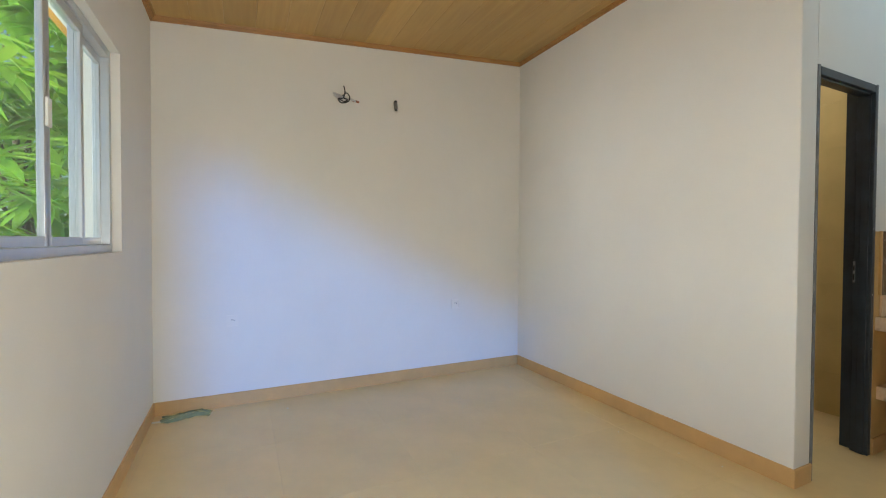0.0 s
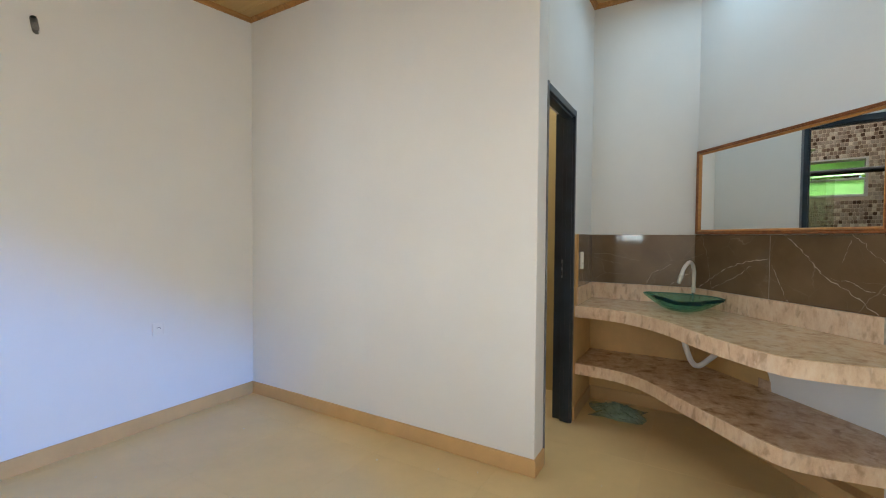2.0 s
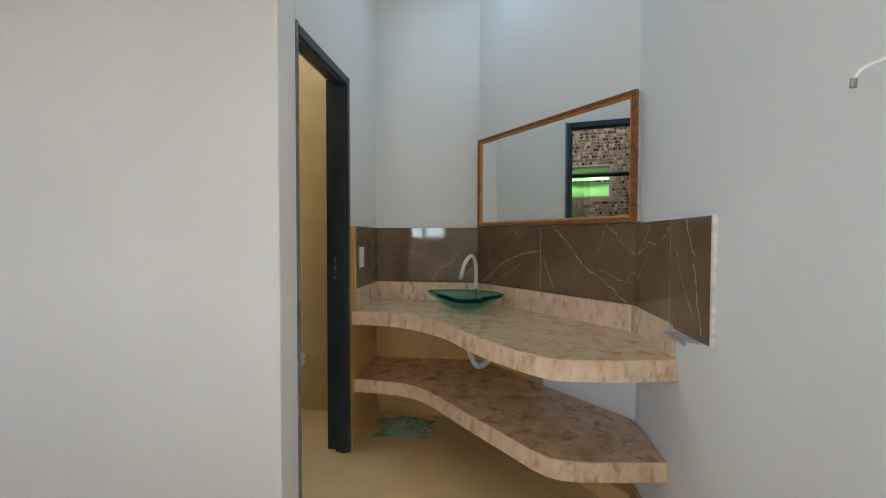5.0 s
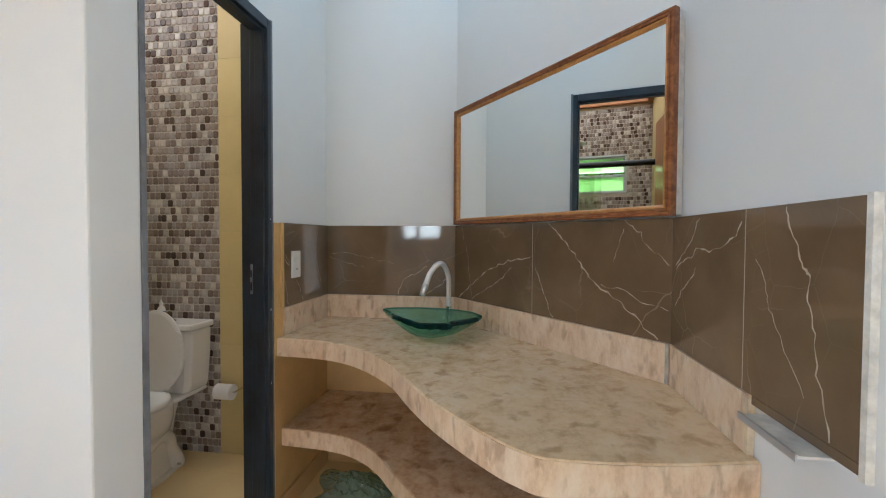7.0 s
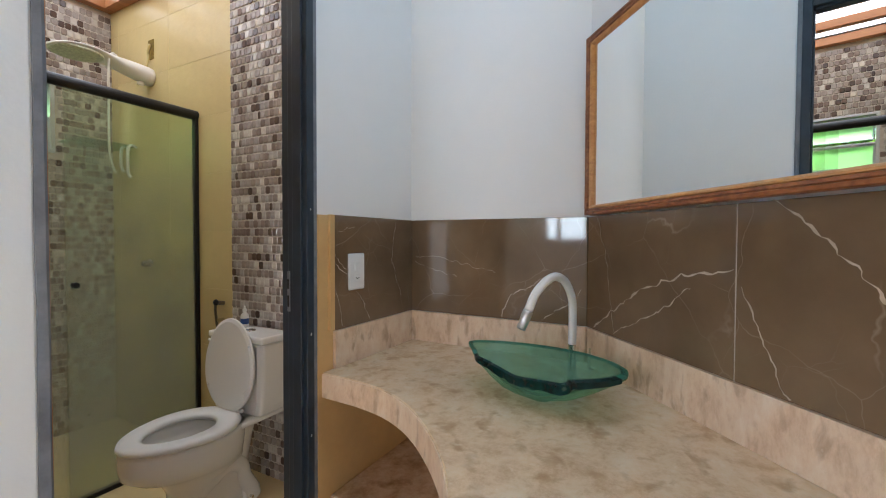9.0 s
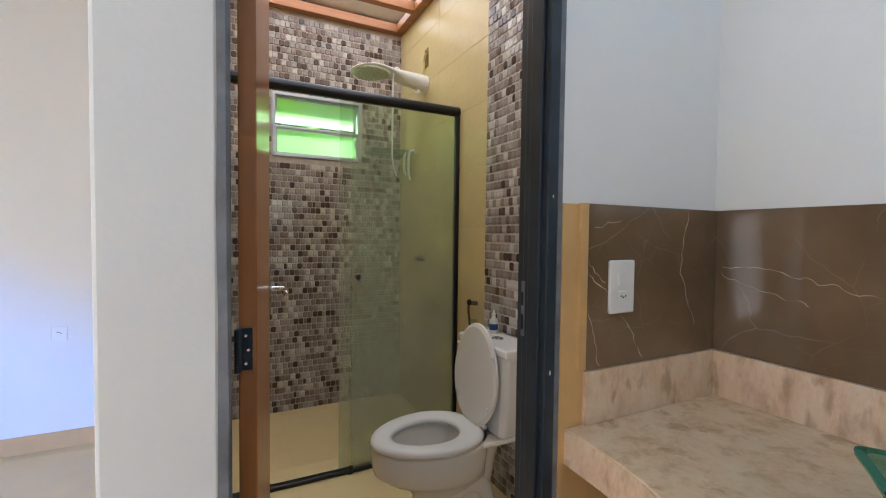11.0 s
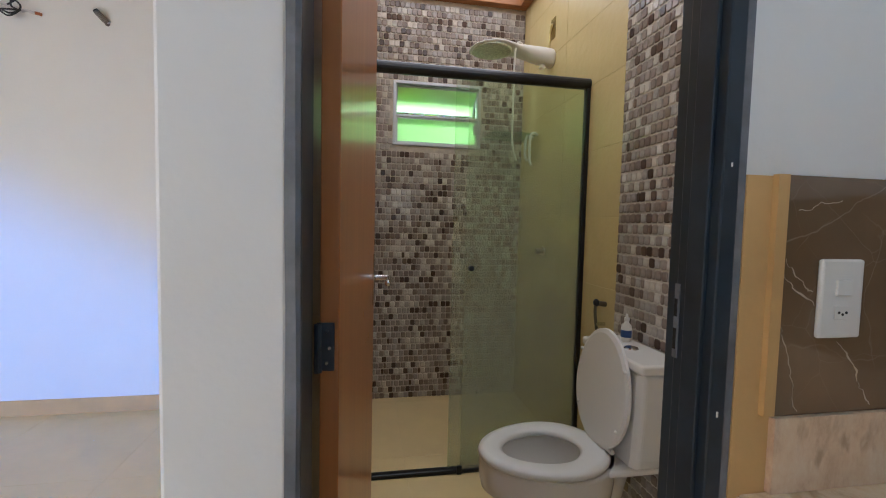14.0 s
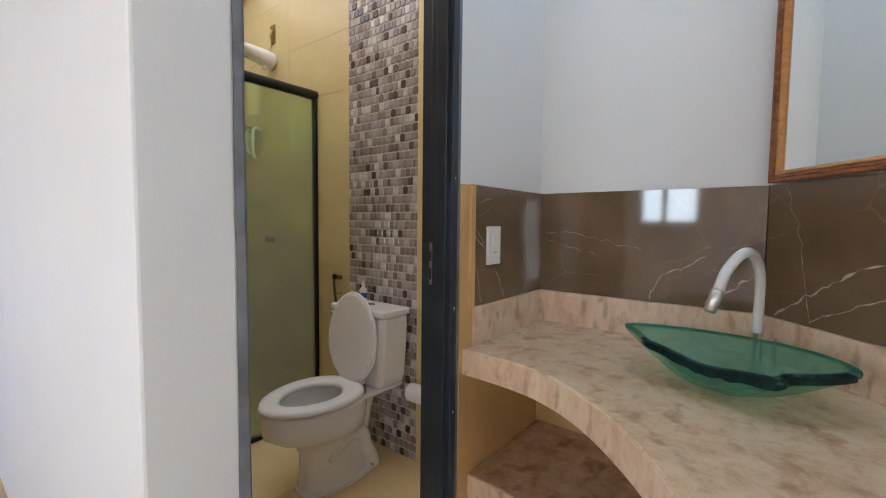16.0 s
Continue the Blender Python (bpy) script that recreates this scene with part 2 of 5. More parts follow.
def part(name, bm, mat, parent=None, label="", smooth=False, bevel=0.0, segments=2):
    ob = new(name, mesh_of(bm, name, mat, smooth, bevel, segments))
    if parent:
        ob.parent = parent
    if label:
        ob["label"] = label
    return ob


def boxes(*rows):
    bm = bmesh.new()
    for r in rows:
        box(bm, *r)
    return bm


def cyl(bm, p0, p1, r0, r1=None, n=20, caps=True):
    p0, p1 = Vector(p0), Vector(p1)
    q = (p1 - p0).to_track_quat("Z", "Y").to_matrix()
    r1 = r0 if r1 is None else r1
    rings = []
    for p, r in ((p0, r0), (p1, r1)):
        rings.append([bm.verts.new(p + q @ Vector((r * math.cos(2 * math.pi * i / n), r * math.sin(2 * math.pi * i / n), 0))) for i in range(n)])
    for i in range(n):
        bm.faces.new((rings[0][i], rings[0][(i + 1) % n], rings[1][(i + 1) % n], rings[1][i]))
    if caps:
        bm.faces.new(rings[0][::-1]), bm.faces.new(rings[1])


def tube(bm, pts, radius, n=12, closed_ends=True):
    """A round tube along points; radius a number or one per point."""
    pts = [Vector(p) for p in pts]
    rs = radius if isinstance(radius, (list, tuple)) else [radius] * len(pts)
    rings, side = [], None
    for i, p in enumerate(pts):
        d = (pts[min(i + 1, len(pts) - 1)] - pts[max(i - 1, 0)]).normalized()
        if side is None:
            side = d.orthogonal().normalized()
        side = (side - d * side.dot(d)).normalized()
        up = d.cross(side)
        rings.append([bm.verts.new(p + rs[i] * (math.cos(2 * math.pi * k / n) * side + math.sin(2 * math.pi * k / n) * up)) for k in range(n)])
    for a, b in zip(rings, rings[1:]):
        for k in range(n):
            bm.faces.new((a[k], a[(k + 1) % n], b[(k + 1) % n], b[k]))
    if closed_ends:
        bm.faces.new(rings[0][::-1]), bm.faces.new(rings[-1])


def smooth_path(pts, steps=8):
    """Catmull-Rom through points."""
    v = [Vector(p) for p in pts]
    v = [2 * v[0] - v[1]] + v + [2 * v[-1] - v[-2]]
    out = []
    for i in range(1, len(v) - 2):
        for k in range(steps):
            t = k / steps
            a, b, c, d = v[i - 1], v[i], v[i + 1], v[i + 2]
            out.append(0.5 * ((2 * b) + (c - a) * t + (2 * a - 5 * b + 4 * c - d) * t * t + (3 * b - a - 3 * c + d) * t ** 3))
    return out + [v[-2]]


def loft(bm, rings, close_ends=True):
    rr = [[bm.verts.new(p) for p in ring] for ring in rings]
    n = len(rr[0])
    for a, b in zip(rr, rr[1:]):
        for k in range(n):
            bm.faces.new((a[k], a[(k + 1) % n], b[(k + 1) % n], b[k]))
    if close_ends:
        bm.faces.new(rr[0][::-1]), bm.faces.new(rr[-1])
    return rr


def thing(name, label, category, loc=(0, 0, 0), group="", kind=""):
    ob = new(name)
    ob.empty_display_size = 0.1
    ob.location = loc
    return tagged(ob, label, category, group, kind)


def structure(name, bm, mat, label, category, bevel=0.0):
    return tagged(part(name, bm, mat, bevel=bevel), label, category, "", "structure")


# ---- the plan ----
XL, XP, XPE = -0.66, 2.399, 2.55     # west wall, partition's two faces
YD, YDI, YN = 1.725, 1.855, 4.085    # door wall's two faces, north wall
XA, XB, YC = 3.752, 3.718, 0.25      # niche's east wall, bathroom's east wall, south wall
BX, BY = (3.752, 1.003), (2.87, 0.25)  # ends of the slanting mirror wall
TOP = 3.35
SLOPE = 0.0767


def ceiling_z(x):
    return 2.757 + (x - XL) * SLOPE


structure("wall_west", boxes((XL - 0.15, XL, 0.1, 1.72, 0, TOP), (XL - 0.15, XL, 3.27, YN + 0.15, 0, TOP), (XL - 0.15, XL, 1.72, 3.27, 0, 1.164), (XL - 0.15, XL, 1.72, 3.27, 2.182, TOP)), WALL, "white painted plaster wall with a sliding window", "wall")
structure("wall_north", boxes((XL, 2.808, YN, YN + 0.15, 0, TOP), (3.413, 3.9, YN, YN + 0.15, 0, TOP), (2.808, 3.413, YN, YN + 0.15, 0, 1.745), (2.808, 3.413, YN, YN + 0.15, 2.172, TOP)), WALL, "white painted plaster wall with two bare outlets", "wall")
structure("wall_partition", boxes((XP, XPE, YD, YN, 0, TOP)), WALL, "white painted plaster wall between bedroom and bathroom", "wall", bevel=0.006)
structure("wall_bathroom_front", boxes((XPE, 3.207, YD, YDI, 2.135, TOP), (3.207, XA, YD, YDI, 0, TOP)), WALL, "white painted plaster wall round the bathroom door", "wall")
structure("wall_east", boxes((XA, XA + 0.15, 0.1, YN, 0, TOP)), WALL, "white painted plaster wall", "wall")
bm = bmesh.new()
prism(bm, [BX, BY, (XA, BY[1])], 0, TOP)
structure("wall_slanting", bm, WALL, "white painted slanting plaster wall behind the washstand", "wall")
structure("wall_south", boxes((XL, -0.34, 0.1, YC, 0, TOP), (1.2, XA, 0.1, YC, 0, TOP), (-0.34, 1.2, 0.1, YC, 2.25, TOP)), WALL, "white painted plaster wall with a cable outlet", "wall")
# unseen sloping slab outside, added to cut the entrance light along a diagonal
bm = bmesh.new()
for x, z in ((-0.75, 2.05), (1.6, 0.92)):
    for y in (-0.25, 0.02):
        for top in (z, 3.6):
            bm.verts.new((x, y, top))
bmesh.ops.convex_hull(bm, input=bm.verts)
structure("wall_entrance_cutoff", bm, WALL, "unseen sloping slab added outside to cut the entrance light", "wall")
structure("roof_slab", boxes((XL - 0.5, 4.2, 0.0, YN + 0.4, TOP, TOP + 0.12)), WALL, "plain roof slab", "roof")
structure("ground", boxes((-60, 60, -60, 60, -0.4, -0.25)), material("garden_soil", (0.16, 0.13, 0.07), 0.9, vary=0.4, scale=2, bump=0.4, bump_scale=8), "bare garden ground outside", "ground")
BATHGROUT = material("yellow_tile_grout", (0.61, 0.48, 0.22), 0.7, vary=0.08, scale=20)
# bathroom linings share the walls' inner faces
structure("wall_bathroom_lining", boxes((XPE, XPE + 0.006, YDI, YN, 0, 2.8)), BATHTILE, "yellow tiled side of the bathroom partition", "wall")
structure("wall_bathroom_bed", boxes((XB + 0.0014, XA, YDI, YN, 0, 2.8)), BATHGROUT, "mortar bed behind the bathroom tiles", "wall")
structure("threshold_floor_base", boxes((XL, XA, 0.1, YN, -0.1, -0.001)), GROUT, "mortar bed under the floor tiles", "floor")
structure("porch_floor", boxes((-3.0, 3.9, -3.5, 0.1, -0.12, -0.01)), GROUT, "plain cement porch outside", "floor")

# ---- ceiling of wood-look boards ----
bm = bmesh.new()
x = XL - 0.17
while x < XA:
    a, b = max(x, XL - 0.01), min(x + 0.2062, XA)
    if b - a > 0.01:
        ring = []
        for xx, dz in ((a, 0.002), (a + 0.004, 0), (b - 0.004, 0), (b, 0.002), (b, 0.02), (a, 0.02)):
            ring.append((xx, ceiling_z(xx) + dz))
        loft(bm, [[(px, y, pz) for px, pz in ring] for y in (YC - 0.02, YN)])
    x += 0.2075
n, l, p = nodes_of(CEIL)
ramp = [q for q in n if q.type == "VALTORGB"][0]
geo, hsv, mr = n.new("ShaderNodeNewGeometry"), n.new("ShaderNodeHueSaturation"), n.new("ShaderNodeMapRange")
mr.inputs["To Min"].default_value, mr.inputs["To Max"].default_value = 0.86, 1.12
l.new(geo.outputs["Random Per Island"], mr.inputs["Value"]), l.new(mr.outputs[0], hsv.inputs["Value"])
l.new(ramp.outputs[0], hsv.inputs["Color"]), l.new(hsv.outputs[0], p.inputs["Base Color"])
structure("ceiling", bm, CEIL, "ceiling of golden wood-look boards with fine grooves", "ceiling")
# solid dark sheet in place of the shaded gap above the boards
bm = bmesh.new()
for x in (XL, XA):
    for y in (0.1, YN):
        for dz in (0.024, 0.05):
            bm.verts.new((x, y, ceiling_z(x) + dz))
bmesh.ops.convex_hull(bm, input=bm.verts)
structure("ceiling_backing", bm, DARK, "dark sheet for the shade above the ceiling boards", "ceiling")


def trim_run(p0, p1, inward):
    """Wooden cove moulding under the ceiling between two plan points."""
    bm = bmesh.new()
    rings = []
    for x, y in (p0, p1):
        z = ceiling_z(x)
        rings.append([(x + inward[0] * d, y + inward[1] * d, z + dz) for d, dz in ((0, -0.03), (0.01, -0.03), (0.014, -0.018), (0.024, -0.012), (0.03, 0.0), (0, 0.0))])
    loft(bm, rings)
    structure("trim", bm, TRIMWOOD, "orange-brown wooden moulding under the ceiling", "trim")


for p0, p1, d in (((XL, YN), (XP, YN), (0, -1)), ((XP, YD), (XP, YN), (-1, 0)), ((XL, YC), (XL, YN), (1, 0)), ((XP, YD), (XA, YD), (0, -1)), ((XA, YD), (XA, BX[1]), (-1, 0)), (BX, BY, (-0.65, 0.76)), ((1.0, YC), BY, (0, 1)), ((XL, YC), (1.0, YC), (0, 1))):
    trim_run(p0, p1, d)

# ---- skirting ----
def skirting(p0, p1, inward, mat=BASE, h=0.094):
    bm = bmesh.new()
    loft(bm, [[(x + inward[0] * d, y + inward[1] * d, z) for d, z in ((0, 0), (0.01, 0), (0.01, h - 0.004), (0.007, h), (0, h))] for x, y in (p0, p1)])
    structure("baseboard", bm, mat, "tan ceramic skirting strip along the wall", "baseboard")


skirting((XL + 0.01, YN), (XP - 0.01, YN), (0, -1))
skirting((XP, YD), (XP, YN), (-1, 0))
skirting((XP - 0.01, YD), (XPE, YD), (0, -1))
skirting((XL, YC), (XL, YN), (1, 0))
skirting((1.2, YC), BY, (0, 1))
skirting((3.21, YD - 0.006), (XA, YD - 0.006), (0, -1))
skirting((XA - 0.006, YD), (XA - 0.006, BX[1]), (-1, 0))

# ---- ochre paint under and beside the worktop ----
structure("paint_band_door_side", boxes((3.207, XA, YD - 0.006, YD, 0, 1.3)), YELLOW, "ochre painted wall strip beside the bathroom door", "wall")
structure("paint_band_edge", boxes((3.252, 3.272, YD - 0.016, YD - 0.006, 0.93, 1.302)), YELLOW, "ochre painted tile edge", "wall")
structure("paint_band_back", boxes((XA - 0.006, XA, BX[1], YD - 0.006, 0, 0.8)), YELLOW, "ochre painted wall under the worktop", "wall")
bm = bmesh.new()
bd = (Vector(BY) - Vector(BX)).normalized()
bn = Vector((bd.y, -bd.x)) * (1 if bd.y * -1 > 0 and Vector((bd.y, -bd.x)).x < 0 else -1)


def on_b(s, off):
    p = Vector(BX) + bd * s + bn * off
    return (p.x, p.y)


rag = [(0.0, 0.0), (1.155, 0.0), (1.155, 0.321), (0.61, 0.321), (0.6, 0.4), (0.585, 0.47), (0.56, 0.53), (0.567, 0.58), (0.545, 0.64), (0.55, 0.73), (0.0, 0.73)]
f = [[bm.verts.new((*on_b(s, o), z)) for s, z in rag] for o in (0.0, 0.004)]
bm.faces.new(f[0][::-1]), bm.faces.new(f[1])
for i in range(len(rag)):
    j = (i + 1) % len(rag)
    bm.faces.new((f[0][i], f[0][j], f[1][j], f[1][i]))
structure("paint_band_slanting", bm, YELLOW, "ragged end of the ochre paint under the worktop", "wall")
bm = bmesh.new()
prism(bm, [on_b(0.52, 0.004), on_b(0.6, 0.004), on_b(0.595, 0.008), on_b(0.525, 0.008)], 0.396, 0.45)
structure("cement_patch", bm, SHELFSTONE, "small cement patch on the wall", "wall")

bm = bmesh.new()
prism(bm, [on_b(0.02, 0.005), on_b(1.15, 0.005), (2.806, 0.264), (2.782, 0.297), on_b(0.02, 0.03)], 0, 0.094)
structure("baseboard", bm, BASE, "tan ceramic plinth along the slanting wall", "baseboard", bevel=0.002)

# ---- washstand: worktop, shelf ----
FRONT = [(3.225, 1.718), (3.215, 1.56), (3.185, 1.44), (3.125, 1.33), (3.03, 1.22), (2.915, 1.12), (2.76, 1.025), (2.61, 0.92), (2.475, 0.8), (2.405, 0.72), (2.378, 0.65), (2.39, 0.45), (2.43, 0.252)]
SHELF = [(3.262, 1.718), (3.245, 1.5), (3.2, 1.36), (3.115, 1.245), (2.99, 1.14), (2.879, 1.048), (2.643, 0.841), (2.506, 0.716), (2.466, 0.619), (2.48, 0.437), (2.506, 0.252)]
b_in = [on_b(1.15, 0.005), on_b(0.004, 0.005), (XA - 0.007, YD - 0.008)]


def slab(parent, front, z0, z1, top, edge):
    pts = [(p.x, p.y) for p in smooth_path([(x, y, 0) for x, y in front], 5)]
    bm = bmesh.new()
    prism(bm, pts + b_in, z0, z1)
    part("slab", bm, top, parent, bevel=0.002, segments=1)
    bm = bmesh.new()
    inner = []
    for i, (x, y) in enumerate(pts):
        t = Vector(pts[min(i + 1, len(pts) - 1)]) - Vector(pts[max(i - 1, 0)])
        t.normalize()
        inner.append((x + t.y * 0.003 , y - t.x * 0.003))
    prism(bm, inner + pts[::-1], z0 - 0.004, z1 - 0.004)
    part("front_apron", bm, edge, parent, "pale stone front strip with drip marks")


wash = thing("worktop", "curved beige stone washstand worktop fixed in the corner niche", "worktop")
slab(wash, FRONT, 0.73, 0.804, STONE, STONE_EDGE)
for nm, q in (("door_side", [(3.272, YD - 0.018), (XA - 0.008, YD - 0.018), (XA - 0.008, YD - 0.007), (3.272, YD - 0.007)]),
              ("back", [(XA - 0.02, YD - 0.0185), (XA - 0.02, 1.012), (XA - 0.009, 1.003), (XA - 0.009, YD - 0.0185)]),
              ("slanting", [on_b(0.022, 0.018), on_b(1.155, 0.018), on_b(1.159, 0.006), on_b(0.012, 0.006)]),
              ("south", [(2.858, YC + 0.014), (2.462, YC + 0.014), (2.462, YC + 0.002), (2.866, YC + 0.002)])):
    bm = bmesh.new()
    prism(bm, q, 0.805, 0.926)
    part("upstand", bm, STONE_EDGE, wash)
MORTAR = material("grey_mortar", (0.42, 0.37, 0.3), 0.85, vary=0.25, scale=40, bump=0.3)
bm = bmesh.new()
prism(bm, [on_b(1.1445, 0.0185), on_b(1.1555, 0.0185), on_b(1.1555, 0.0195), on_b(1.1445, 0.0195)], 0.806, 0.927)
part("joint", bm, MORTAR, wash, "grey mortar joint in the upstand")
part("end_filler", boxes((2.45, 2.4615, YC + 0.002, YC + 0.015, 0.805, 0.92)), material("chalky_filler", (0.7, 0.56, 0.38), 0.85, vary=0.15, scale=50, bump=0.4), wash, "white filler at the upstand's end")
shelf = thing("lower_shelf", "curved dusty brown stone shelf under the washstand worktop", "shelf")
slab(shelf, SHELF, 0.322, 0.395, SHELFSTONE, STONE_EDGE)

# ---- sliding window of the bedroom ----
GLASS = pane_material("window_glass", (0.93, 0.97, 0.96), 0.02, 0.07)
win = tagged(new("window_1"), "aluminium sliding window with four clear panes", "window", "", "structure")
wx0, wx1 = XL - 0.11, XL - 0.04
for r in ((wx0, wx1, 1.72, 3.27, 1.164, 1.204), (wx0, wx1, 1.72, 3.27, 2.142, 2.182), (wx0, wx1, 1.72, 1.752, 1.204, 2.142), (wx0, wx1, 3.238, 3.27, 1.204, 2.142)):
    part("window_frame", boxes(r), ALU, win, bevel=0.003)
panel = 0.387
for i in range(4):
    y0 = 1.745 + i * 0.376
    y1 = y0 + panel
    xo = wx0 + (0.012 if i in (0, 3) else 0.04)
    sash = part("sash", boxes((xo, xo + 0.022, y0, y0 + 0.032, 1.206, 2.14), (xo, xo + 0.022, y1 - 0.032, y1, 1.206, 2.14), (xo, xo + 0.022, y0 + 0.032, y1 - 0.032, 1.206, 1.24), (xo, xo + 0.022, y0 + 0.032, y1 - 0.032, 2.1, 2.14)), ALU, win, bevel=0.002)
    pn = part("pane", boxes((xo + 0.009, xo + 0.013, y0 + 0.03, y1 - 0.03, 1.238, 2.102)), GLASS, sash)
    pn.visible_shadow = False
    if i in (1, 2):
        part("latch", boxes((xo + 0.022, xo + 0.032, (y1 if i == 1 else y0 + 0.03) - 0.026, (y1 if i == 1 else y0 + 0.03) - 0.008, 1.62, 1.72)), PLASTIC, sash, "white plastic latch", bevel=0.003)
part("window_sill", boxes((XL - 0.04, XL + 0.004, 1.715, 3.275, 1.158, 1.168)), WALL, win)

# ---- wall fittings of the bedroom ----
def outlet(x, z):
    o = thing("wall_outlet", "bare white outlet box flush in the white wall", "outlet", (x, YN, z), "bare outlets")
    bm = boxes((-0.038, 0.038, -0.008, 0.0, -0.042, -0.036), (-0.038, 0.038, -0.008, 0.0, 0.036, 0.042), (-0.038, -0.032, -0.008, 0.0, -0.036, 0.036), (0.032, 0.038, -0.008, 0.0, -0.036, 0.036))
    part("rim", bm, PLASTIC, o)
    part("cover", boxes((-0.032, 0.032, -0.0035, 0.0, -0.036, 0.036)), PLASTIC, o, "pale plastic cover")
    bm = bmesh.new()
    tube(bm, smooth_path([(-0.008, 0.0, 0.004), (-0.004, -0.012, 0.012), (0.006, -0.014, 0.008), (0.012, -0.004, 0.0)], 4), 0.0022, 6)
    part("wire_end", bm, material("grey_wire", (0.3, 0.3, 0.3), 0.5), o)


outlet(-0.162, 0.63)
outlet(1.694, 0.648)
wires = thing("hanging_wires", "bundle of loose black and grey wires out of the wall", "cable", (0.651, YN, 2.395))
BLACKWIRE = material("black_wire", (0.015, 0.015, 0.018), 0.45)
GREYWIRE = material("grey_wire_bundle", (0.62, 0.61, 0.62), 0.5)
REDWIRE = material("rust_wire", (0.35, 0.1, 0.04), 0.5)
for pts, mat in (([(0, 0, 0), (-0.02, -0.05, -0.02), (-0.05, -0.06, -0.03), (-0.02, -0.05, -0.055), (0.03, -0.06, -0.04), (0.045, -0.05, 0.0), (0.02, -0.05, 0.03), (-0.012, -0.06, 0.0)], BLACKWIRE),
                 ([(0, 0, 0), (0.0, -0.05, 0.0), (0.005, -0.06, 0.035), (-0.005, -0.06, 0.08)], BLACKWIRE),
                 ([(0.01, 0, 0), (0.03, -0.04, -0.02), (0.0, -0.06, -0.045), (-0.04, -0.055, -0.03)], BLACKWIRE),
                 ([(0, 0, 0.01), (-0.04, -0.03, 0.012), (-0.085, -0.04, 0.02)], GREYWIRE), ([(0, 0, 0), (-0.04, -0.03, -0.008), (-0.08, -0.05, 0.0)], GREYWIRE),
                 ([(0.02, 0, -0.005), (0.06, -0.03, -0.01), (0.1, -0.03, -0.022)], GREYWIRE), ([(0.085, 0, -0.01), (0.1, -0.02, -0.016), (0.128, -0.02, -0.022)], REDWIRE)):
    bm = bmesh.new()
    tube(bm, smooth_path(pts, 5), 0.0048 if mat is BLACKWIRE else 0.0085, 8)
    part("wire", bm, mat, wires)
stub = thing("pipe_stub", "short grey conduit stub sticking out of the wall", "pipe", (1.11, YN, 2.37))
bm = bmesh.new()
tube(bm, smooth_path([(0, 0.01, -0.01), (-0.012, -0.03, 0.016), (-0.03, -0.066, 0.04)], 4), 0.0145, 14)
part("conduit", bm, material("ribbed_grey_conduit", (0.13, 0.118, 0.105), 0.5, vary=0.3, scale=60), stub)
# dark disc over the closed end, drawn as the shaded inside
bm = bmesh.new()
cyl(bm, (-0.0302, -0.0664, 0.0403), (-0.0308, -0.0676, 0.0413), 0.0115, n=14)
part("bore_shade", bm, DARK, stub, "dark disc for the shade inside the conduit's end")
RIB = material("conduit_rib", (0.2, 0.185, 0.165), 0.5)
for k in range(7):
    bm = bmesh.new()
    f = 0.25 + 0.1 * k
    cyl(bm, (-0.03 * f, -0.066 * f, -0.006 + 0.046 * f), (-0.03 * f - 0.0016, -0.066 * f - 0.0035, -0.006 + 0.046 * f + 0.0024), 0.0165, n=14)
    part("rib", bm, RIB, stub)
bm = bmesh.new()
tube(bm, [(0, -0.001, 0.0), (0, -0.005, 0.004)], 0.016, 12)
part("collar", bm, GREYWIRE, stub, "pale mortar ring at the wall")

# plastic scrap in the corner
PLASTICFILM = pane_material("green_plastic_film", (0.6, 0.74, 0.62), 0.1, 0.3)
scrap = thing("plastic_scrap", "crumpled green plastic sheet lying in the room corner", "plastic sheet", (-0.45, 3.99, 0.0))


def crumple(bm, w, d, h, seed, nx=14, ny=7):
    rnd = random.Random(seed)
    off = rnd.random() * 50
    grid = []
    for i in range(nx + 1):
        row = []
        for j in range(ny + 1):
            u, v = i / nx - 0.5, j / ny - 0.5
            e = 1 + 0.25 * noise.noise((u * 3 + off, v * 3, 0))
            z = h * max(0.0, (1 - abs(2 * u) ** 2.4) * (1 - abs(2 * v) ** 2)) * (0.45 + 0.6 * abs(noise.noise((u * 6 + off, v * 6, 1))) + 0.45 * abs(noise.noise((u * 15 + off, v * 15, 4)))) + 0.004 + 0.004 * rnd.random()
            row.append(bm.verts.new((u * w * e, v * d * e + 0.02 * math.sin(u * 7), z)))
        grid.append(row)
    for i in range(nx):
        for j in range(ny):
            bm.faces.new((grid[i][j], grid[i + 1][j], grid[i + 1][j + 1], grid[i][j + 1]))


bm = bmesh.new()
crumple(bm, 0.3, 0.12, 0.035, 3)
part("sheet", bm, PLASTICFILM, scrap)
part("card_strip", boxes((-0.2, -0.02, -0.045, -0.02, 0.0, 0.004)), PLASTIC, scrap, "white card strip")
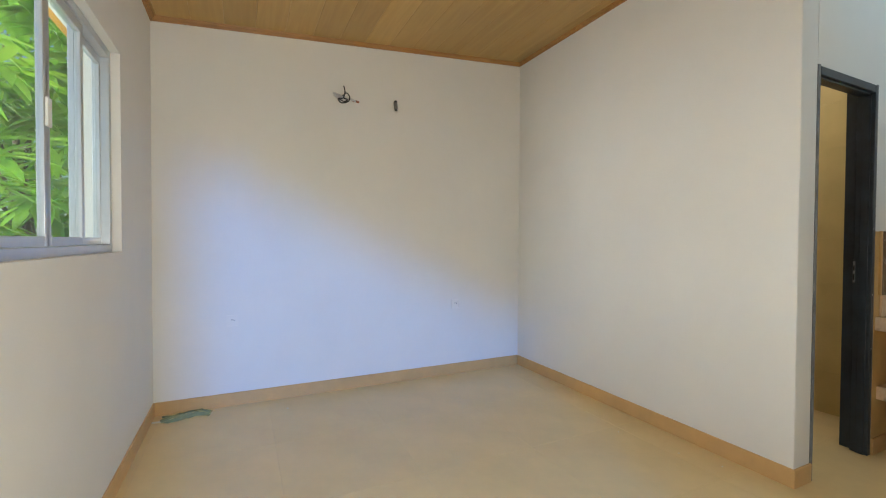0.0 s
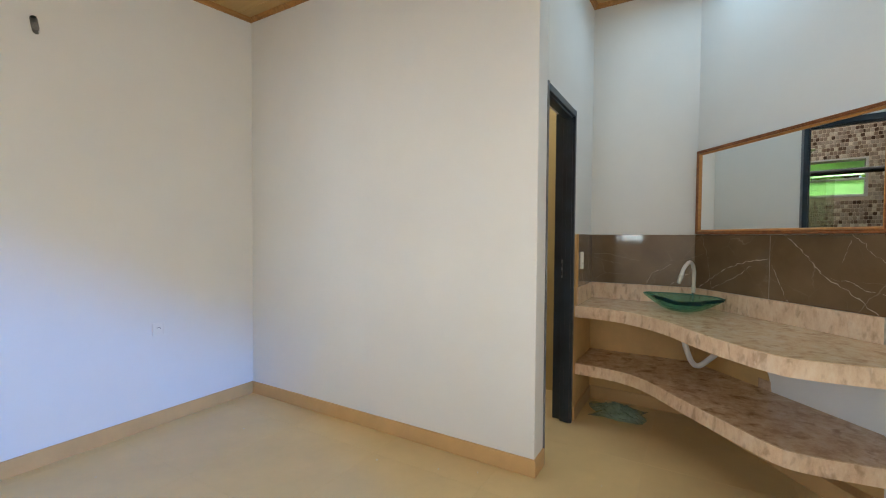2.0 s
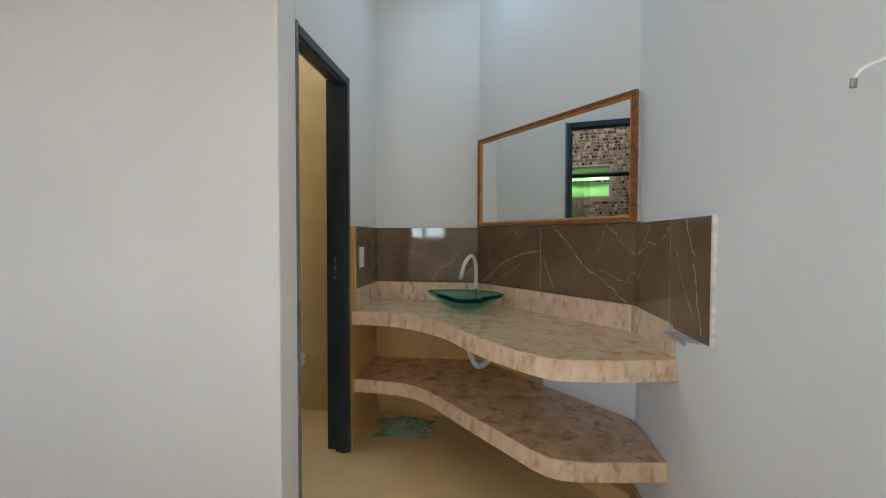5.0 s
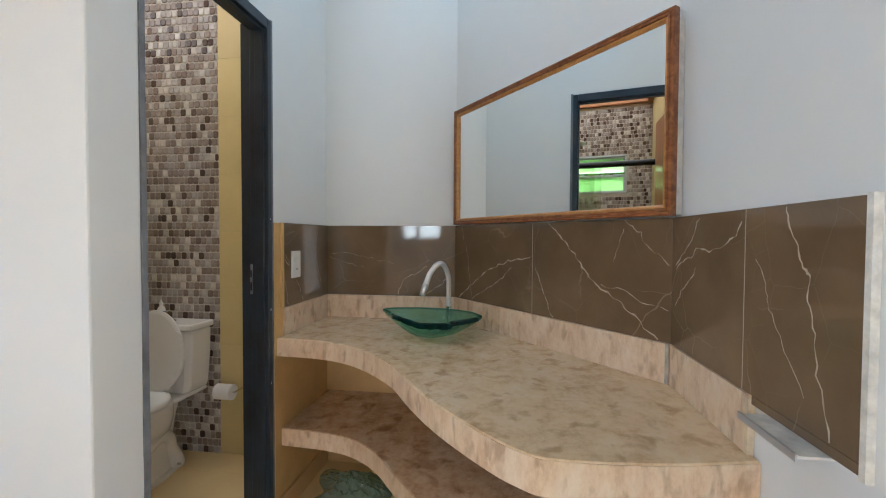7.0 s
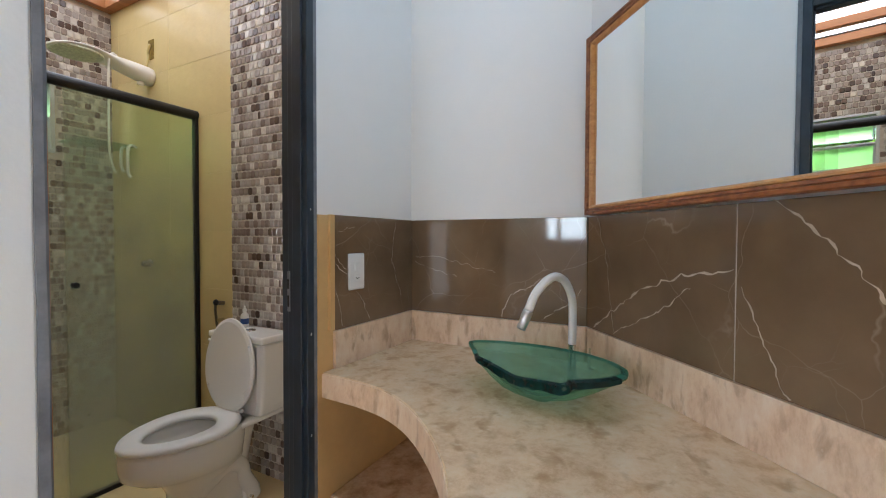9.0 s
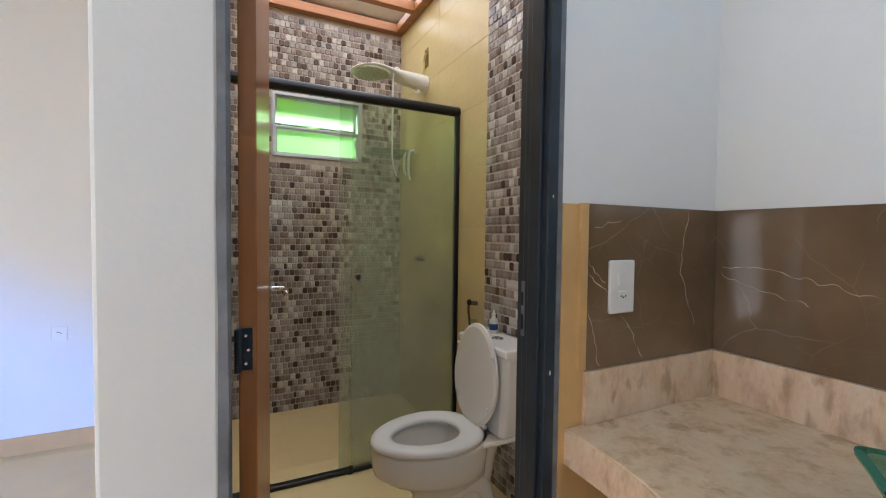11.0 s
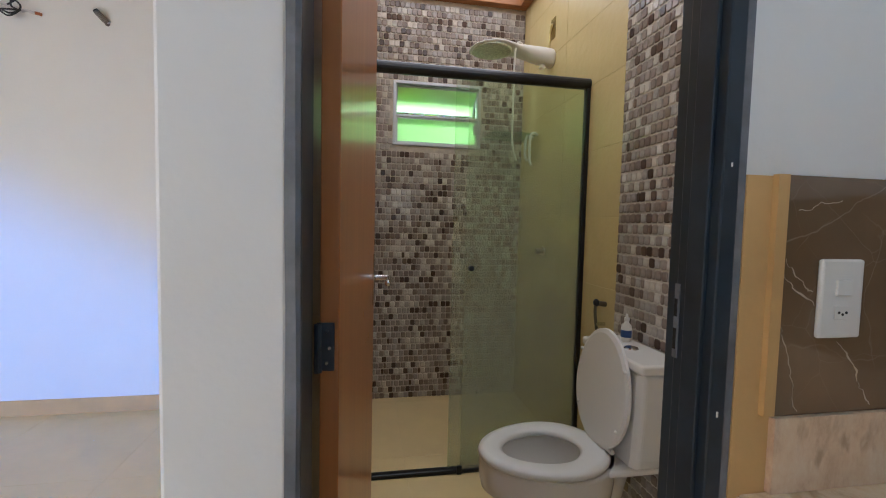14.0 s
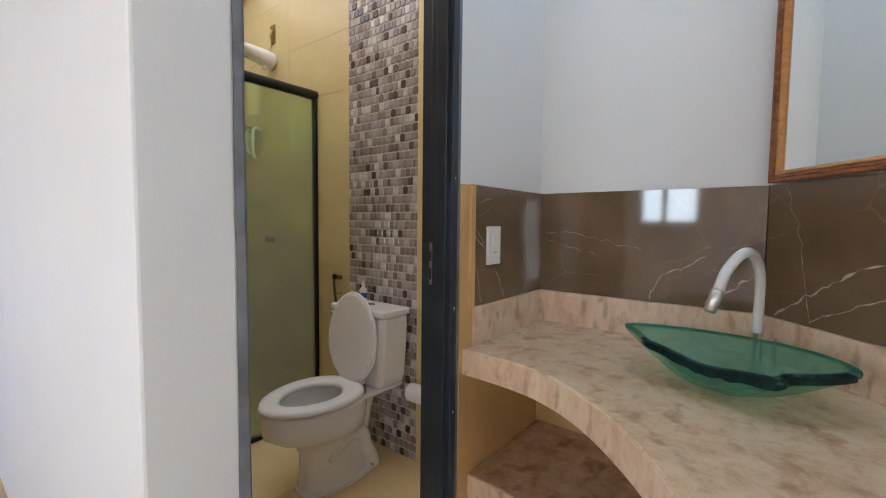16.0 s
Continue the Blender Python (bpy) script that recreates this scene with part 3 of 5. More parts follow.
for i, (x, y, s) in enumerate(((1.95, 3.55, 0.012), (2.1, 2.55, 0.016), (2.2, 2.2, 0.014), (2.28, 2.0, 0.012), (0.2, 3.85, 0.02), (1.2, 3.7, 0.01), (2.5, 1.4, 0.008))):
    bm = bmesh.new()
    bmesh.ops.create_icosphere(bm, subdivisions=1, radius=s * 0.5)
    for v in bm.verts:
        v.co = Vector((v.co.x * (1 + 0.5 * noise.noise(v.co * 90)), v.co.y * 0.6, max(v.co.z * 0.35, -0.001) + 0.001))
    c = tagged(part("plaster_crumb", bm, WALL), "small white plaster crumb on the floor", "debris", "plaster crumbs")
    c.location = (x, y, 0)

# ---- cable outlet on the south wall ----
co = thing("cable_outlet", "open yellow wall box with loose white cables", "outlet", (1.565, YC, 1.594))
part("box", boxes((-0.025, 0.025, -0.001, 0.003, -0.056, 0.056)), material("yellow_box_inside", (0.34, 0.22, 0.04), 0.5, vary=0.3, scale=30), co, "yellow plastic wall box")
part("rim", boxes((-0.027, -0.024, 0.0, 0.0025, -0.058, 0.058), (0.024, 0.027, 0.0, 0.0025, -0.058, 0.058), (-0.024, 0.024, 0.0, 0.0025, 0.053, 0.058), (-0.024, 0.024, 0.0, 0.0025, -0.058, -0.053)), WALL, co)
for pts in ([(-0.02, 0.003, 0.05), (0.01, 0.02, 0.03), (-0.005, 0.025, -0.01), (0.002, 0.03, -0.05), (0.01, 0.055, -0.08), (0.018, 0.085, -0.096), (0.021, 0.094, -0.111)], [(0.022, 0.003, 0.05), (0.015, 0.02, 0.015), (-0.015, 0.018, -0.02), (-0.02, 0.01, -0.045)], [(-0.022, 0.003, 0.045), (0.005, 0.022, 0.05), (0.022, 0.018, 0.02), (0.0, 0.015, -0.01)]):
    bm = bmesh.new()
    tube(bm, smooth_path(pts, 5), 0.0026, 8)
    part("cable", bm, PLASTIC, co)
bm = bmesh.new()
tube(bm, [(0.021, 0.094, -0.11), (0.0215, 0.095, -0.124)], 0.0045, 10)
part("connector", bm, material("dull_connector", (0.25, 0.24, 0.22), 0.3, metal=0.8), co, "dull metal cable connector")
sp = thing("switch_plate", "plain white switch plate on the white wall", "switch", (1.39, YC, 1.584))
part("plate", boxes((-0.04, 0.04, 0, 0.008, -0.055, 0.055)), PLASTIC, sp, bevel=0.003)

# ---- dark tiles over the worktop ----
def wall_tile(parent, pts, z0, z1):
    bm = bmesh.new()
    prism(bm, pts, z0, z1)
    part("tile", bm, MARBLE, parent, bevel=0.0008, segments=1)


tiles = thing("tile_splashback", "dark brown polished tiles with pale veins above the washstand", "tiles")
wall_tile(tiles, [(3.273, YD - 0.011), (3.273, YD - 0.007), (XA - 0.002, YD - 0.007), (XA - 0.002, YD - 0.011)], 0.927, 1.302)
wall_tile(tiles, [(XA - 0.01, YD - 0.0112), (XA - 0.01, BX[1] + 0.0055), (XA - 0.001, BX[1] + 0.002), (XA - 0.001, YD - 0.0112)], 0.927, 1.302)
wall_tile(tiles, [on_b(0.001, 0.002), on_b(0.0055, 0.01), on_b(0.573, 0.01), on_b(0.573, 0.002)], 0.927, 1.302)
wall_tile(tiles, [on_b(0.576, 0.002), on_b(0.576, 0.01), on_b(1.1558, 0.01), on_b(1.159, 0.002)], 0.927, 1.302)
wall_tile(tiles, [(2.8655, YC + 0.01), (2.868, YC + 0.002), (2.486, YC + 0.002), (2.486, YC + 0.01)], 0.927, 1.302)
wall_tile(tiles, [(2.483, YC + 0.01), (2.483, YC + 0.002), (2.186, YC + 0.002), (2.186, YC + 0.01)], 0.927, 1.302)
wall_tile(tiles, [(2.449, YC + 0.01), (2.449, YC + 0.002), (2.186, YC + 0.002), (2.186, YC + 0.01)], 0.9095, 0.9265)
VEIN = material("pale_vein", (0.5, 0.4, 0.3), 0.12, vary=0.25, scale=30)


def vein(place, pts, width):
    """A thin broken line of pale stone in a tile, along points (along, up)."""
    line = smooth_path([(u, z, 0) for u, z in pts], 12)
    line = [p + 0.011 * Vector((noise.noise(p * 32), noise.noise(p * 32 + Vector((9, 0, 0))), 0)) + 0.0045 * Vector((noise.noise(p * 130), noise.noise(p * 130 + Vector((9, 0, 0))), 0)) for p in line]
    bm = bmesh.new()
    rows = []
    for i, p in enumerate(line):
        d = (line[min(i + 1, len(line) - 1)] - line[max(i - 1, 0)]).normalized()
        w = width * max(0.12, 0.6 + 1.5 * noise.noise(p * 38 + Vector((3, 5, 0)))) * (0.5 if i in (0, len(line) - 1) else 1)
        rows.append([bm.verts.new((*place(q.x, o), q.y)) for o in (0.0, 0.0005) for q in (p + Vector((-d.y, d.x, 0)) * w, p - Vector((-d.y, d.x, 0)) * w)])
    for r, s in zip(rows, rows[1:]):
        bm.faces.new((r[2], r[3], s[3], s[2]))
        bm.faces.new((r[0], r[2], s[2], s[0]))
        bm.faces.new((r[3], r[1], s[1], s[3]))
    part("vein", bm, VEIN, tiles)


def face_b(s, o):
    return on_b(s, 0.01 + o)


def face_a(y, o):
    return (XA - 0.01 - o, y)


def face_c(x, o):
    return (x, YC + 0.01 + o)


def face_d(x, o):
    return (x, YD - 0.011 - o)


vein(face_b, [(0.05, 0.94), (0.083, 0.958), (0.182, 1.028), (0.271, 1.08), (0.411, 1.132), (0.571, 1.161)], 0.0025)
vein(face_b, [(0.654, 1.3), (0.742, 1.232), (0.812, 1.159), (0.883, 1.081), (0.995, 1.022), (1.113, 0.93)], 0.0026)
vein(face_b, [(0.904, 1.078), (0.994, 1.072), (1.04, 1.05), (1.152, 1.026)], 0.0012)
vein(face_b, [(0.589, 1.13), (0.637, 1.03), (0.669, 0.96), (0.69, 0.93)], 0.0020)
vein(face_b, [(1.0, 1.3), (1.047, 1.26), (1.089, 1.201), (1.15, 1.165)], 0.0015)
vein(face_b, [(0.454, 1.116), (0.368, 1.049), (0.237, 0.98), (0.15, 0.935)], 0.0014)
vein(face_b, [(0.991, 1.271), (0.974, 1.208), (0.956, 1.169)], 0.0007)
vein(face_b, [(0.06, 1.298), (0.1, 1.2), (0.13, 1.08), (0.16, 0.93)], 0.0007)
vein(face_a, [(1.316, 0.932), (1.283, 1.016), (1.215, 1.047), (1.152, 1.09)], 0.0019)
vein(face_a, [(1.17, 0.93), (1.104, 0.98), (1.055, 1.017), (1.02, 1.05)], 0.0024)
vein(face_a, [(1.7, 1.152), (1.571, 1.148), (1.431, 1.118), (1.342, 1.101)], 0.0009)
vein(face_a, [(1.7, 1.13), (1.6, 1.1), (1.5, 1.075)], 0.0007)
vein(face_c, [(2.838, 1.154), (2.717, 1.204), (2.571, 1.223), (2.49, 1.27)], 0.0019)
vein(face_c, [(2.839, 1.161), (2.74, 1.234), (2.695, 1.295)], 0.0021)
vein(face_c, [(2.833, 1.047), (2.783, 1.107), (2.704, 1.164)], 0.0012)
vein(face_c, [(2.365, 1.295), (2.312, 1.201), (2.29, 1.129), (2.245, 0.935)], 0.0019)
vein(face_c, [(2.44, 1.2), (2.39, 1.1), (2.3, 0.98)], 0.0008)
vein(face_d, [(3.276, 1.173), (3.3, 1.146), (3.335, 1.125)], 0.0010)
vein(face_d, [(3.276, 1.15), (3.298, 1.124), (3.335, 1.1)], 0.0012)
vein(face_d, [(3.276, 1.074), (3.297, 1.014), (3.317, 0.935)], 0.0010)
vein(face_d, [(3.296, 1.246), (3.342, 1.259), (3.376, 1.268)], 0.0009)
vein(face_d, [(3.383, 1.044), (3.421, 1.008), (3.44, 0.963), (3.463, 0.941)], 0.0015)
vein(face_d, [(3.62, 1.29), (3.6, 1.15), (3.66, 1.0)], 0.0007)
bm = bmesh.new()
prism(bm, [on_b(0.573, 0.0025), on_b(0.573, 0.009), on_b(0.576, 0.009), on_b(0.576, 0.0025)], 0.928, 1.301)
PALEGROUT = material("pale_grout", (0.42, 0.34, 0.27), 0.8)
part("joint", bm, PALEGROUT, tiles)
part("joint", boxes((2.483, 2.486, YC + 0.0025, YC + 0.0095, 0.928, 1.301)), PALEGROUT, tiles)
part("edge_strip", boxes((2.174, 2.185, YC + 0.001, YC + 0.013, 0.906, 1.305)), material("rough_white_filler", (0.72, 0.68, 0.6), 0.8, vary=0.2, scale=40, bump=0.5), tiles, "white filler strip at the tile edge")
strip = thing("aluminium_strip", "aluminium profile strip with a dusty white top stuck on the wall", "metal strip")
part("lip", boxes((2.237, 2.4, YC + 0.057, YC + 0.06, 0.9, 0.913)), ALU, strip, "bare aluminium lip")
part("ledge", boxes((2.24, 2.4, YC + 0.001, YC + 0.0565, 0.904, 0.9085)), material("dusty_white_ledge", (0.7, 0.68, 0.63), 0.7, vary=0.2, scale=25, bump=0.3), strip, "dusty white ledge")

# ---- switch with outlet ----
sw = thing("switch", "white light switch with an outlet on the dark tiles", "switch", (3.378, YD - 0.011, 1.113))
part("plate", boxes((-0.04, 0.04, -0.009, 0, -0.062, 0.062)), PLASTIC, sw, bevel=0.004)
part("rocker", boxes((-0.014, 0.014, -0.0125, -0.008, 0.005, 0.03)), PLASTIC, sw, bevel=0.0015)
part("socket", boxes((-0.014, 0.014, -0.011, -0.008, -0.032, -0.01)), PLASTIC, sw, bevel=0.0015)
# raised dark discs drawn as the shade in the socket's holes
for x in (-0.007, 0.0, 0.007):
    bm = bmesh.new()
    cyl(bm, (x, -0.0116, -0.021 - (0.003 if x == 0 else 0)), (x, -0.0108, -0.021 - (0.003 if x == 0 else 0)), 0.0022, n=10)
    part("socket_hole_shade", bm, DARK, sw)

# ---- mirror ----
mirror = thing("wall_mirror", "wide mirror in a reddish brown wooden frame", "mirror")
m0, m1 = Vector((3.697, 1.013)), Vector((2.789, 0.295))
md = (m1 - m0).normalized()
mn = Vector((md.y, -md.x))
if mn.x > 0:
    mn = -mn
ML = (m1 - m0).length


def on_m(s, off):
    p = m0 + md * s + mn * off
    return (p.x, p.y)


BEADWOOD = wood_material("golden_bead_wood", (0.6, 0.3, 0.09), (0.42, 0.18, 0.05), "x", 20, 0.32)


def frame_bar(corners, prof, name, mat):
    """A mitred bar: outer corner pair, inner corner pair; prof steps from the outer to the inner edge."""
    bm = bmesh.new()
    (s0, z0), (s1, z1), (i0, j0), (i1, j1) = corners
    ends = []
    for (a, b), (c, d) in (((s0, z0), (i0, j0)), ((s1, z1), (i1, j1))):
        ends.append([(*on_m(a + (c - a) * k, off), b + (d - b) * k) for k, off in prof])
    loft(bm, ends)
    part(name, bm, mat, mirror)


W = 0.032
PROF = [(0, -0.026), (0, -0.004), (0.08, 0.0), (0.28, 0.0), (0.32, -0.003), (0.36, -0.003), (0.4, 0.0), (0.58, -0.001), (0.62, -0.006), (0.62, -0.026)]
BEAD = [(0.622, -0.026), (0.622, -0.008), (0.68, -0.004), (0.82, -0.005), (0.94, -0.01), (1.0, -0.014), (1.0, -0.026)]
zb, zt = 1.305, 1.883
oc = [(0, zb), (ML, zb), (ML, zt), (0, zt)]
ic = [(W, zb + W), (ML - W, zb + W), (ML - W, zt - W), (W, zt - W)]
for i in range(4):
    j = (i + 1) % 4
    frame_bar((oc[i], oc[j], ic[i], ic[j]), PROF, "frame_bar", MIRRORWOOD)
    frame_bar((oc[i], oc[j], ic[i], ic[j]), BEAD, "bead", BEADWOOD)
bm = bmesh.new()
prism(bm, [on_m(W - 0.004, -0.02), on_m(ML - W + 0.004, -0.02), on_m(ML - W + 0.004, -0.016), on_m(W - 0.004, -0.016)], zb + W - 0.004, zt - W + 0.004)
part("mirror_glass", bm, MIRROR, mirror, "silvered mirror glass")
bm = bmesh.new()
prism(bm, [on_m(0.004, -0.036), on_m(ML - 0.002, -0.056), on_m(ML - 0.002, -0.027), on_m(0.004, -0.027)], zb + 0.004, zt - 0.004)
part("backing", bm, material("rough_white_back", (0.68, 0.66, 0.62), 0.8, vary=0.15, scale=30), mirror, "rough white backing of the mirror")

# ---- glass basin ----
BASIN = bpy.data.materials.new("green_glass")
BASIN.use_nodes = True
bn_, bl_ = BASIN.node_tree.nodes, BASIN.node_tree.links
bp_ = bn_["Principled BSDF"]
bp_.inputs["Base Color"].default_value = (0.19, 0.4, 0.3, 1)
bp_.inputs["Roughness"].default_value = 0.05
bwave, bbump = bn_.new("ShaderNodeTexNoise"), bn_.new("ShaderNodeBump")
bwave.inputs["Scale"].default_value, bwave.inputs["Detail"].default_value = 16, 2
bbump.inputs["Strength"].default_value, bbump.inputs["Distance"].default_value = 0.35, 0.01
bl_.new(bwave.outputs["Fac"], bbump.inputs["Height"]), bl_.new(bbump.outputs[0], bp_.inputs["Normal"])
bt_ = bn_.new("ShaderNodeBsdfTransparent")
bt_.inputs[0].default_value = (0.66, 0.87, 0.76, 1)
bmix = bn_.new("ShaderNodeMixShader")
bmix.inputs[0].default_value = 0.26
bl_.new(bt_.outputs[0], bmix.inputs[1]), bl_.new(bp_.outputs[0], bmix.inputs[2]), bl_.new(bmix.outputs[0], bn_["Material Output"].inputs[0])
LIP = pane_material("green_glass_lip", (0.2, 0.48, 0.36), 0.06, 0.35)
EDGE = material("dark_glass_edge", (0.003, 0.02, 0.018), 0.1, vary=0.6, scale=40, bump=0.6, bump_scale=45, spec=0.35)
basin = thing("glass_basin", "green glass vessel basin with a rough broken-look rim", "basin", (3.335, 1.085, 0.804))
LA, SA = Vector((0.10, 0.995, 0)), Vector((-0.995, 0.10, 0))


def rim_radius(t):
    """Half-moon outline: round at the back, cut along the front with a step, cut across one end."""
    c, s = math.cos(t), math.sin(t)
    r = 1 / math.hypot(c / (0.29 if c > 0 else 0.243), s / (0.112 if s > 0 else 0.155))
    if s > 0:
        line = 0.084 / (s + 0.25 * c) if s + 0.25 * c > 0.05 else 9
        wide = 1 / math.hypot(c / (0.29 if c > 0 else 0.243), s / 0.175)
        if min(line, wide) * c > -0.158:
            r = min(line, wide)
    if 0.194 * c + 0.153 * s > 0.02:
        r = min(r, (0.194 * 0.244 - 0.153 * 0.086) / (0.194 * c + 0.153 * s))
    return r


def rim_point(t, scale, z, chip=0.0):
    c, s = math.cos(t), math.sin(t)
    r = sum(rim_radius(t + 0.03 * k) for k in range(-2, 3)) / 5
    r *= 1 + chip * noise.noise((c * 4, s * 4, 7)) + 0.012 * max(0, s) * noise.noise((c * 8, s * 8, 3))
    p = (LA * (c * r) + SA * (s * r)) * scale
    p.z = z
    return p


N = 180
T = [2 * math.pi * i / N for i in range(N)]


def rim_z(t):
    return 0.103 - 0.027 * max(0, math.sin(t)) ** 1.5


levels = [(1.0, 1.0), (0.88, 0.78), (0.7, 0.48), (0.5, 0.2), (0.28, 0.04)]
bm = bmesh.new()
outer = [[rim_point(t, s, 0.004 + (rim_z(t) - 0.012) * h, 0.015) for t in T] for s, h in levels]
inner = [[rim_point(t, s * 0.95 - 0.012, 0.016 + (rim_z(t) - 0.012) * h, 0.015) for t in T] for s, h in levels]
loft(bm, outer[::-1] + inner)
part("bowl", bm, BASIN, basin, smooth=True)


def rim_band(name, mat, label, lo, hi, drop, deep):
    """The top of the glass wall between two angles: thin at the back, a thick cut face at the front."""
    bm = bmesh.new()
    steps = int((hi - lo) / 0.035)
    ring = []
    for k in range(steps + 1):
        t = lo + (hi - lo) * k / steps
        p, q = rim_point(t, 1.004, 0, 0.015), rim_point(t, 0.935, 0, 0.015)
        z = rim_z(t)
        d = drop + deep * (0.85 + 0.4 * noise.noise((math.cos(t) * 5, math.sin(t) * 5, 2))) * min(1, 3 * min(k, steps - k) / steps + 0.3)
        ring.append([(p.x, p.y, z - d), (p.x, p.y, z - 0.001), (q.x, q.y, z + 0.003), (q.x, q.y, z - 0.004)])
    loft(bm, ring)
    part(name, bm, mat, basin, label)


rim_band("rim", LIP, "thin pale green glass lip", 3.02, 2 * math.pi + 0.2, 0.004, 0.0)
rim_band("cut_edge", EDGE, "thick dark chipped glass edge", 0.2, 3.02, 0.008, 0.015)
bm = bmesh.new()
cyl(bm, (0, 0, 0.016), (0, 0, 0.021), 0.024, 0.022, 20)
part("drain", bm, CHROME, basin, "chrome drain")

# ---- tap ----
tap = thing("tap", "tall white gooseneck tap with chrome tip on the worktop", "tap", (3.567, 1.01, 0.804))
bm = bmesh.new()
cyl(bm, (-0.042, 0.003, 0), (-0.042, 0.003, 0.006), 0.022, 0.02)
cyl(bm, (-0.042, 0.003, 0.006), (-0.042, 0.003, 0.11), 0.0125)
part("base", bm, CHROME, tap, "chrome tap base")
neck = smooth_path([(-0.042, 0.003, 0.105), (-0.045, 0.002, 0.19), (-0.06, 0.002, 0.25), (-0.115, 0.012, 0.304), (-0.175, 0.032, 0.318), (-0.235, 0.058, 0.282), (-0.262, 0.072, 0.235)], 6)
bm = bmesh.new()
tube(bm, neck, 0.0118, 14)
part("neck", bm, PLASTIC, tap, "white flexible hose neck", smooth=True)
bm = bmesh.new()
e = neck[-1]
d = (neck[-1] - neck[-2]).normalized()
tube(bm, [e, e + d * 0.008, e + d * 0.05], [0.0135, 0.014, 0.012], 14)
part("aerator", bm, material("brushed_steel", (0.7, 0.7, 0.68), 0.38, metal=0.9, vary=0.06, scale=80), tap, "chrome tap tip", smooth=True)
bm = bmesh.new()
tube(bm, [(0.035, -0.035, 0.0), (0.035, -0.035, 0.085)], 0.0035, 8)
tube(bm, [(0.022, -0.05, 0.02), (0.035, -0.035, 0.02), (0.05, -0.03, 0.024)], 0.004, 8)
part("valve_stem", bm, CHROME, tap, "thin chrome valve stem")

# ---- trap under the worktop ----
trap = thing("drain_trap", "white plastic drain pipe under the worktop", "pipe", (3.33, 1.06, 0.73))
bm = bmesh.new()
tube(bm, smooth_path([(0, 0, 0), (0, -0.003, -0.1), (0.012, -0.03, -0.2), (0.024, -0.055, -0.25), (0.036, -0.082, -0.262), (0.055, -0.115, -0.245), (0.1, -0.185, -0.185), (0.15, -0.25, -0.15)], 5), 0.0165, 14)
part("hose", bm, PLASTIC, trap, smooth=True)
bm = bmesh.new()
cyl(bm, (0, 0, -0.045), (0, 0, 0), 0.026, n=16)
part("nut", bm, PLASTIC, trap)

# ---- glass scrap under the shelf ----
bag = thing("plastic_bag", "crumpled green plastic bag with glass on the floor under the shelf", "plastic bag", (3.5, 1.46, 0.0))
bm = bmesh.new()
crumple(bm, 0.26, 0.36, 0.075, 11, 22, 22)
part("sheet", bm, PLASTICFILM, bag)
bm = bmesh.new()
crumple(bm, 0.18, 0.22, 0.1, 21, 16, 16)
part("inner_sheet", bm, PLASTICFILM, bag, "folded inner sheet of the bag")

# ---- bathroom door ----
fr = tagged(new("door_frame"), "black painted steel door frame with grey primer edges", "door frame", "", "structure")
for x0, x1, y0, y1 in ((2.5595, 2.566, 1.729, 1.846), (3.163, 3.192, 1.718, 1.8)):
    part("jamb", boxes((x0, x1, y0, y1, 0, 2.133)), BLACK, fr, bevel=0.003)
part("jamb_lip", boxes((3.155, 3.163, 1.735, 1.772, 0, 2.08)), BLACK, fr, bevel=0.002)
part("lintel", boxes((2.5665, 3.1625, 1.718, 1.8, 2.09, 2.133)), BLACK, fr, bevel=0.003)
part("lintel_lip", boxes((2.5665, 3.1545, 1.735, 1.772, 2.08, 2.09)), BLACK, fr, bevel=0.002)
part("jamb_return", boxes((3.194, 3.2065, 1.8005, 1.858, 0, 2.133)), BLACK, fr)
bm = bmesh.new()
loft(bm, [[(x + w * noise.noise((z * 5, x * 90, 3)), y, z) for x, w, y in ((2.547, 0.004, 1.7285), (2.547, 0.004, 1.72), (2.5605, 0.002, 1.7175), (2.5655, 0.0025, 1.7215), (2.5655, 0.0025, 1.7285))] for z in [2.14 * k / 60 for k in range(61)]])
part("primer_strip", bm, PRIMER, fr, "grey primer and mortar edge")
part("primer_strip", boxes((3.192, 3.206, 1.721, 1.8, 0, 2.14)), PRIMER, fr, "grey primer and mortar edge")
part("strike_plate", boxes((3.1605, 3.163, 1.79, 1.8, 1.0, 1.125)), PRIMER, fr, "bent aluminium strike plate")
# dark blocks on the plate, drawn as the shade in its holes
part("strike_hole_shade", boxes((3.159, 3.1602, 1.792, 1.798, 1.015, 1.05), (3.159, 3.1602, 1.792, 1.798, 1.07, 1.1)), DARK, fr)
for z, w in ((0.93, 0.003), (1.31, 0.002), (0.62, 0.0025)):
    part("paint_nick", boxes((3.176, 3.176 + w, 1.7165, 1.7178, z, z + 3 * w)), PLASTIC, fr, "tiny white paint nick")
door = tagged(new("door_1"), "varnished orange-brown wooden door standing open inwards", "door", "", "structure")
door.matrix_world = pose(2.577, 1.842, 0, 0, 0, -6.3)
part("leaf", boxes((0, 0.03, 0, 0.56, 0.012, 2.078)), DOORWOOD, door, bevel=0.0015, segments=1)
